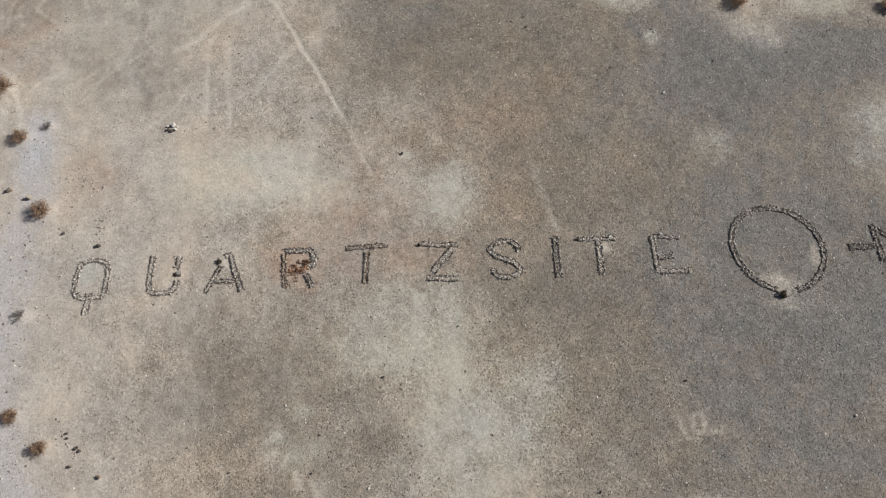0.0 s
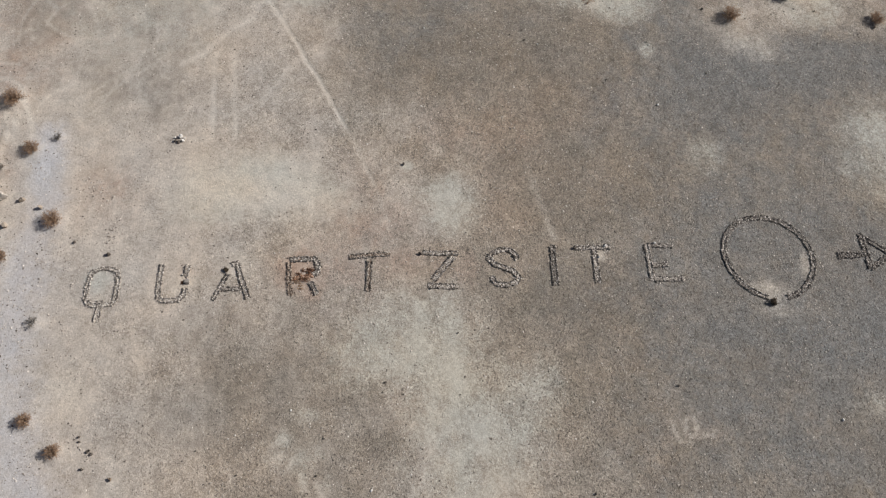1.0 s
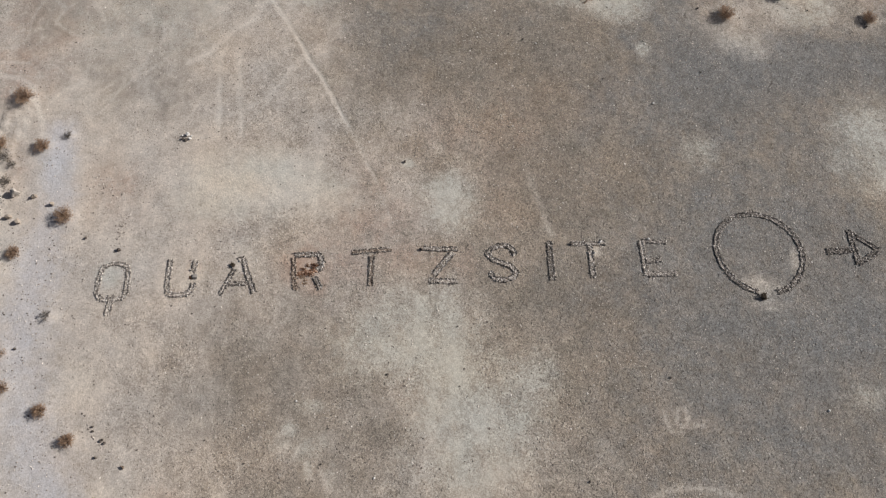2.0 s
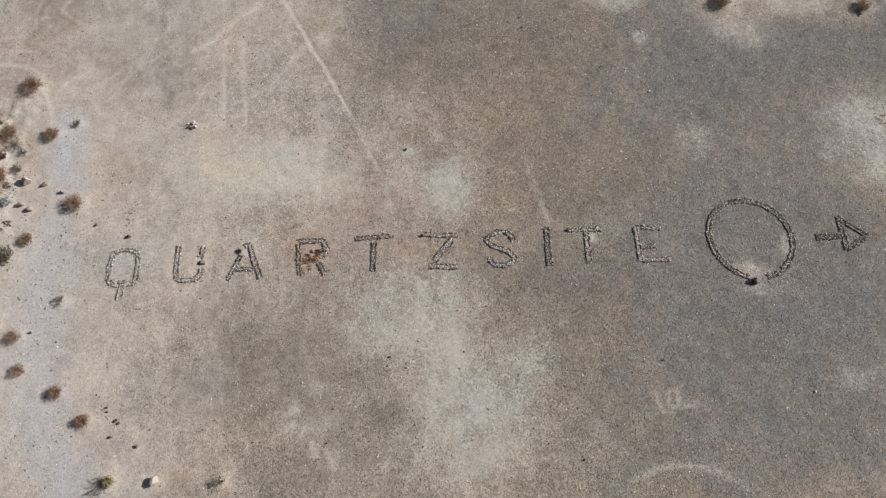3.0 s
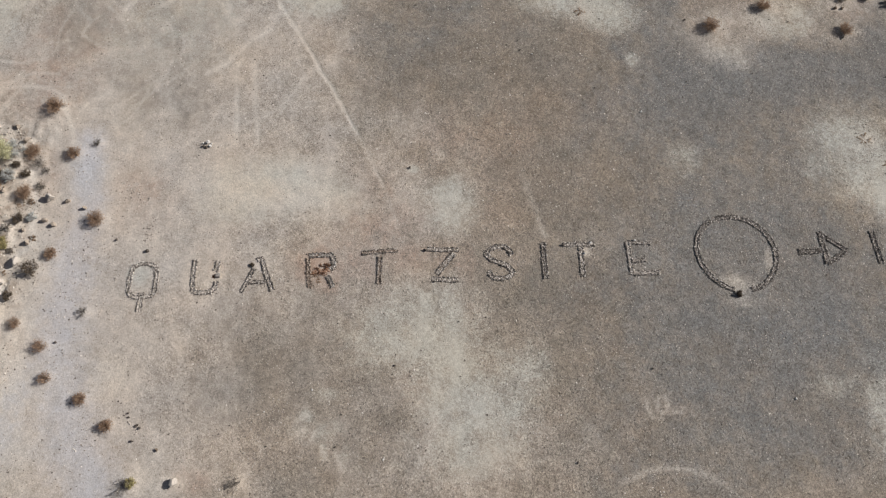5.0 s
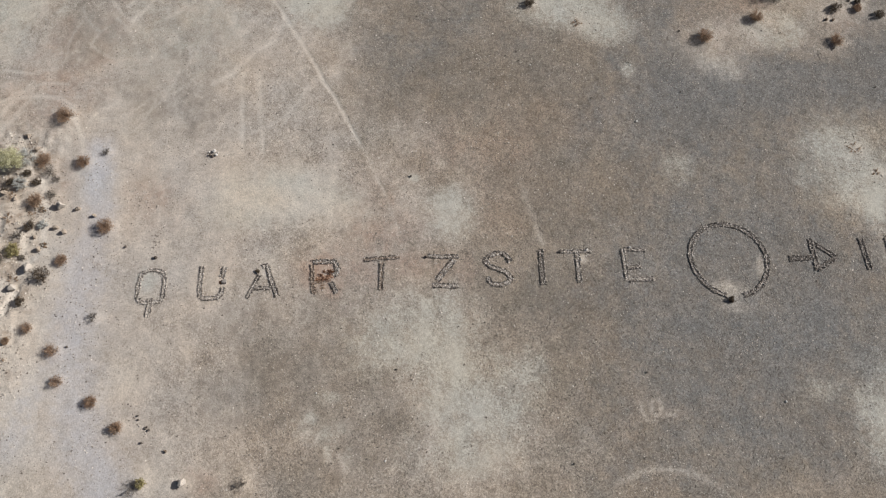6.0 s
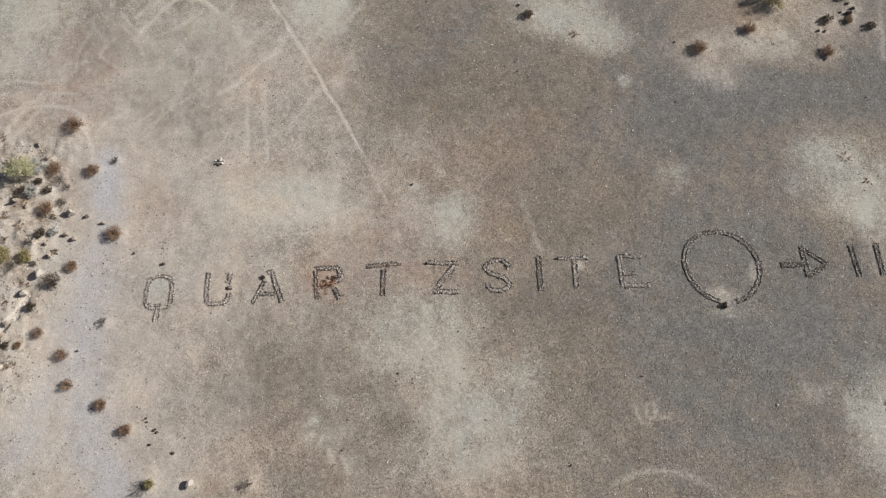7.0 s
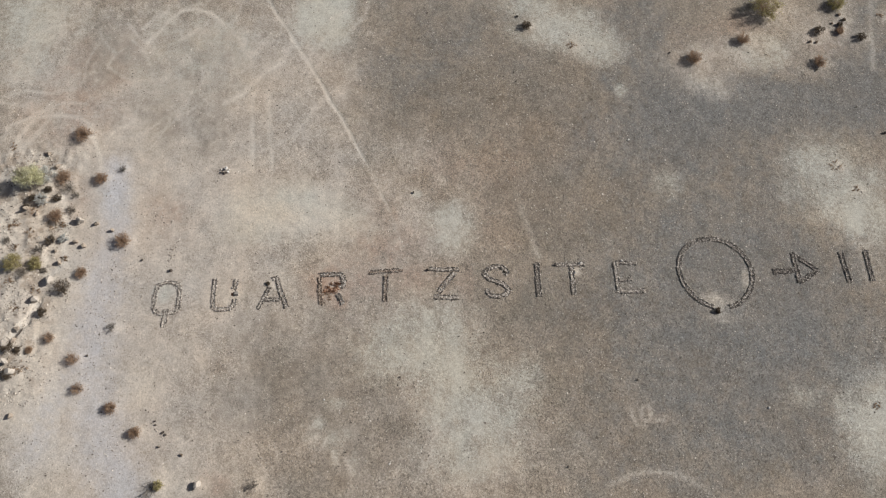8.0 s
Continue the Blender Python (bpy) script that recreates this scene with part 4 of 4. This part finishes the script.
def shrub(x, y, wide, sort, seed, group):
    high, stems, clumps, bark, leaf, label = SHRUB_SORTS[sort]
    rng = np.random.default_rng(seed)
    high *= wide
    bush = thing("shrub", label, "shrub", group, (x, y, height_at(x, y)))
    verts, faces, tips = [], [], []
    lean = rng.normal(0, 0.08, 2)
    for k in range(stems):
        turn = rng.uniform(0, math.tau)
        out = math.sqrt(rng.random()) * 0.5 * wide * rng.uniform(0.75, 1.12)
        dome = max(0.15, 1 - (out / (0.56 * wide)) ** 2)
        rise = high * ((0.45 + 0.55 * dome) * rng.uniform(0.6, 1.1) if sort in ("dry", "sparse", "grey") else dome * rng.uniform(0.7, 1.05))
        foot = np.array([math.cos(turn), math.sin(turn), 0]) * 0.05 * wide
        tip = np.array([math.cos(turn) * out + lean[0] * rise, math.sin(turn) * out + lean[1] * rise, rise])
        bow = np.array([math.cos(turn), math.sin(turn), 0]) * out * 0.18 + rng.normal(0, 0.03, 3) * wide
        line = [foot + (tip - foot) * s + bow * math.sin(math.pi * s) * 0.6 for s in (0, 0.35, 0.7, 1.0)]
        line[0][2] = -0.03
        twig(verts, faces, line, 0.007 + 0.009 * rng.random() * wide)
        tips.append(line)
        for _ in range(4):
            s = rng.uniform(0.3, 0.9)
            start = foot + (tip - foot) * s + bow * math.sin(math.pi * s) * 0.6
            end = start + np.array([math.cos(turn), math.sin(turn), 0.5]) * 0.13 * wide * rng.uniform(0.5, 1.2) + rng.normal(0, 0.06, 3) * wide
            end[2] = max(end[2], 0.01)
            twig(verts, faces, [start, (start + end) / 2 + rng.normal(0, 0.012, 3), end], 0.006)
            tips.append([start, (start + end) / 2, end])
    part("branching", mesh_of("branching", verts, faces, BARK[bark]), bush)
    pick = rng.integers(0, len(tips), clumps)
    spot = np.array([tips[p][-1] + (tips[p][-2] - tips[p][-1]) * rng.random() for p in pick]) + rng.normal(0, 0.035, (clumps, 3)) * wide
    spot[:, 2] = np.maximum(spot[:, 2], 0.015)
    size = 0.030 + 0.014 * wide
    part("foliage", mesh_of("foliage", *leaves(rng, spot, 0.5 * size, 1.3 * size, 0.2 if sort in ("low", "rust") else 1.0), LEAF[leaf]), bush)


for number, (rows, group) in enumerate(((SHRUBS_BY_WASH, "shrubs by the wash"), (SHRUBS_IN_THICKET, "shrubs of the thicket"), (SHRUBS_NORTH, "shrubs on the far flat"), (SHRUBS_AT_LETTERS, "shrubs among the stone letters"), (LITTER_IN_THICKET, "small growth of the thicket"))):
    for k, (x, y, wide, sort) in enumerate(rows):
        shrub(x, y, wide, sort, 300 + 50 * number + k, group)


def desert_tree(x, y, wide, high, seed):
    rng = np.random.default_rng(seed)
    tree = thing("tree", "small yellow-green desert tree with an open ragged crown", "tree", at=(x, y, height_at(x, y)))
    verts, faces, limbs, outer = [], [], ([], []), []
    for k in range(4):
        turn = k * 1.6 + rng.uniform(-0.4, 0.4)
        way = np.array([math.cos(turn), math.sin(turn), 0])
        fork = way * 0.16 * wide + np.array([0, 0, 0.38 * high])
        twig(verts, faces, [way * 0.05 + np.array([0, 0, -0.05]), way * 0.07 * wide + np.array([0, 0, 0.2 * high]), fork], 0.07)
        for _ in range(7):
            spread = turn + rng.normal(0, 0.7)
            end = np.array([math.cos(spread), math.sin(spread), 0]) * 0.5 * wide * rng.uniform(0.35, 1.05)
            end[2] = high * rng.uniform(0.55, 1.0) * (1 - 0.3 * (np.hypot(*end[:2]) / (0.5 * wide)) ** 2)
            middle = (fork + end) / 2 + rng.normal(0, 0.12, 3)
            twig(*limbs, [fork, middle, end], 0.03)
            for _ in range(5):
                tip = end + rng.normal(0, 0.2, 3) * wide * 0.5
                twig(*limbs, [(middle + end) / 2, (end + tip) / 2, tip], 0.012)
                outer.append((end, tip))
    part("trunk", mesh_of("trunk", verts, faces, BARK["grey"]), tree)
    part("limbs", mesh_of("limbs", *limbs, BARK["grey"]), tree)
    pick = rng.integers(0, len(outer), 5200)
    spot = np.array([outer[p][0] + (outer[p][1] - outer[p][0]) * rng.random() for p in pick]) + rng.normal(0, 0.15, (5200, 3))
    part("crown", mesh_of("crown", *leaves(rng, spot, 0.025, 0.08), LEAF["green"]), tree)


desert_tree(*TREE, 2.25, 2.0, 77)


# Added dark stick: imitates the thin shadow along the gully's east bank.
def bank_shadow_stick():
    ax, ay, bx, by = BANK_SHADOW
    verts, faces = [], []
    base = height_at(ax, ay)
    twig(verts, faces, [np.array([ax, ay, base + 0.04]), np.array([(2 * ax + bx) / 3 + 0.06, (2 * ay + by) / 3, base + 0.06]), np.array([(ax + 2 * bx) / 3, (ay + 2 * by) / 3, base + 0.05]), np.array([bx, by, base + 0.05])], 0.05)
    twig(verts, faces, [np.array([(ax + bx) / 2, (ay + by) / 2, base + 0.05]), np.array([(ax + bx) / 2 + 0.15, (ay + by) / 2 + 0.1, base + 0.08]), np.array([(ax + bx) / 2 + 0.3, (ay + by) / 2 + 0.22, base + 0.05])], 0.02)
    tagged(new("bank_shadow_stick", mesh_of("bank_shadow_stick", verts, faces, BARK["dark"])), "dark stick added as the shadow line of the gully bank", "branch")


bank_shadow_stick()

# ---- loose gravel ----
def scatter(name, label, count, low, high, power, dusty, seed, material=GRAVEL):
    """Loose stones over the flat, fewer on dust."""
    rng = np.random.default_rng(seed)
    x, y = rng.uniform(-50, 50, count), rng.uniform(-22, 35, count)
    dust = np.clip(patches(x, y, PALE + PALE_SOUTH_AND_EAST, 0, 0.6) + patches(x, y, SAND, 3, 0.7) + 0.75 * patches(x, y, LIGHT, 15) + lines(x, y, TRAIL) + lines(x, y, WASH, 0.8), 0, 1)
    clumped = layered(x, y, 3.0, 21)
    keep = rng.random(count) < (1 - dusty * dust) * smooth(0.2, 0.75, clumped)
    x, y = x[keep], y[keep]
    size = low + (high - low) * rng.random(len(x)) ** power
    tagged(new(name, mesh_of(name, *rubble(rng, x, y, size, 0.42, 0.3, OCTA, OCTA_FACES), material)), label, "gravel", kind="stuff")


scatter("gravel", "loose dark and tan pebbles strewn over the desert floor", 110000, 0.045, 0.13, 2.4, 0.95, 500)
scatter("fine_gravel", "fine pale and dark grains of gravel on dusty ground", 70000, 0.035, 0.10, 2.0, 0.25, 505, STREWN)


def pebble_patches():
    """Patches where darker and whiter pebbles have gathered."""
    rng = np.random.default_rng(503)
    x = np.concatenate([rng.normal(cx, rx, int(count)) for cx, cy, rx, ry, count in PEBBLE_PATCHES])
    y = np.concatenate([rng.normal(cy, ry, int(count)) for cx, cy, rx, ry, count in PEBBLE_PATCHES])
    size = 0.045 + 0.11 * rng.random(len(x)) ** 2.2
    tagged(new("pebbles", mesh_of("pebbles", *rubble(rng, x, y, size, 0.6, 0.25), STREWN)), "gathered patches of dark and white pebbles on dust", "pebbles", kind="stuff")


pebble_patches()


def thicket_litter():
    """Broken stones and bleached bits under the shrubs by the wash."""
    rng = np.random.default_rng(502)
    x, y = rng.normal(-39.2, 2.9, 5200), rng.uniform(-11, 14, 5200)
    keep = (x < -34.5) & (layered(x, y, 2.2, 23) > 0.42)
    x, y = x[keep], y[keep]
    size = 0.05 + 0.16 * rng.random(len(x)) ** 3.0
    tagged(new("rubble", mesh_of("rubble", *rubble(rng, x, y, size, 0.55, 0.3), RUBBLE)), "pale and dark broken stones strewn among thicket shrubs", "rubble", kind="stuff")


thicket_litter()


def twig_litter():
    """Dead leaves and twig ends fallen round the thicket's plants."""
    rng = np.random.default_rng(504)
    plants = [(x, y, wide) for x, y, wide, _ in SHRUBS_IN_THICKET + LITTER_IN_THICKET] + [(*TREE, 2.6)] * 3
    pick = rng.integers(0, len(plants), 5200)
    centre = np.array(plants)[pick]
    x, y = centre[:, 0] + rng.normal(0, 0.48, 5200) * centre[:, 2] - 0.15, centre[:, 1] + rng.normal(0, 0.45, 5200) * centre[:, 2]
    keep = (layered(x, y, 0.8, 51) > 0.5) & (x > -48)
    x, y = x[keep], y[keep]
    spot = np.stack([x, y, ground_height(x, y) + rng.uniform(0.015, 0.05, len(x))], 1)
    tagged(new("plant_litter", mesh_of("plant_litter", *leaves(rng, spot, 0.025, 0.075, 0.35), LEAF["dark"])), "dead brown leaves and twig ends under shrubs", "plant litter", kind="stuff")


twig_litter()
scatter("stones", "scattered fist-sized dark and pale stones on the gravel", 19000, 0.07, 0.20, 2.7, 0.3, 501, STREWN)
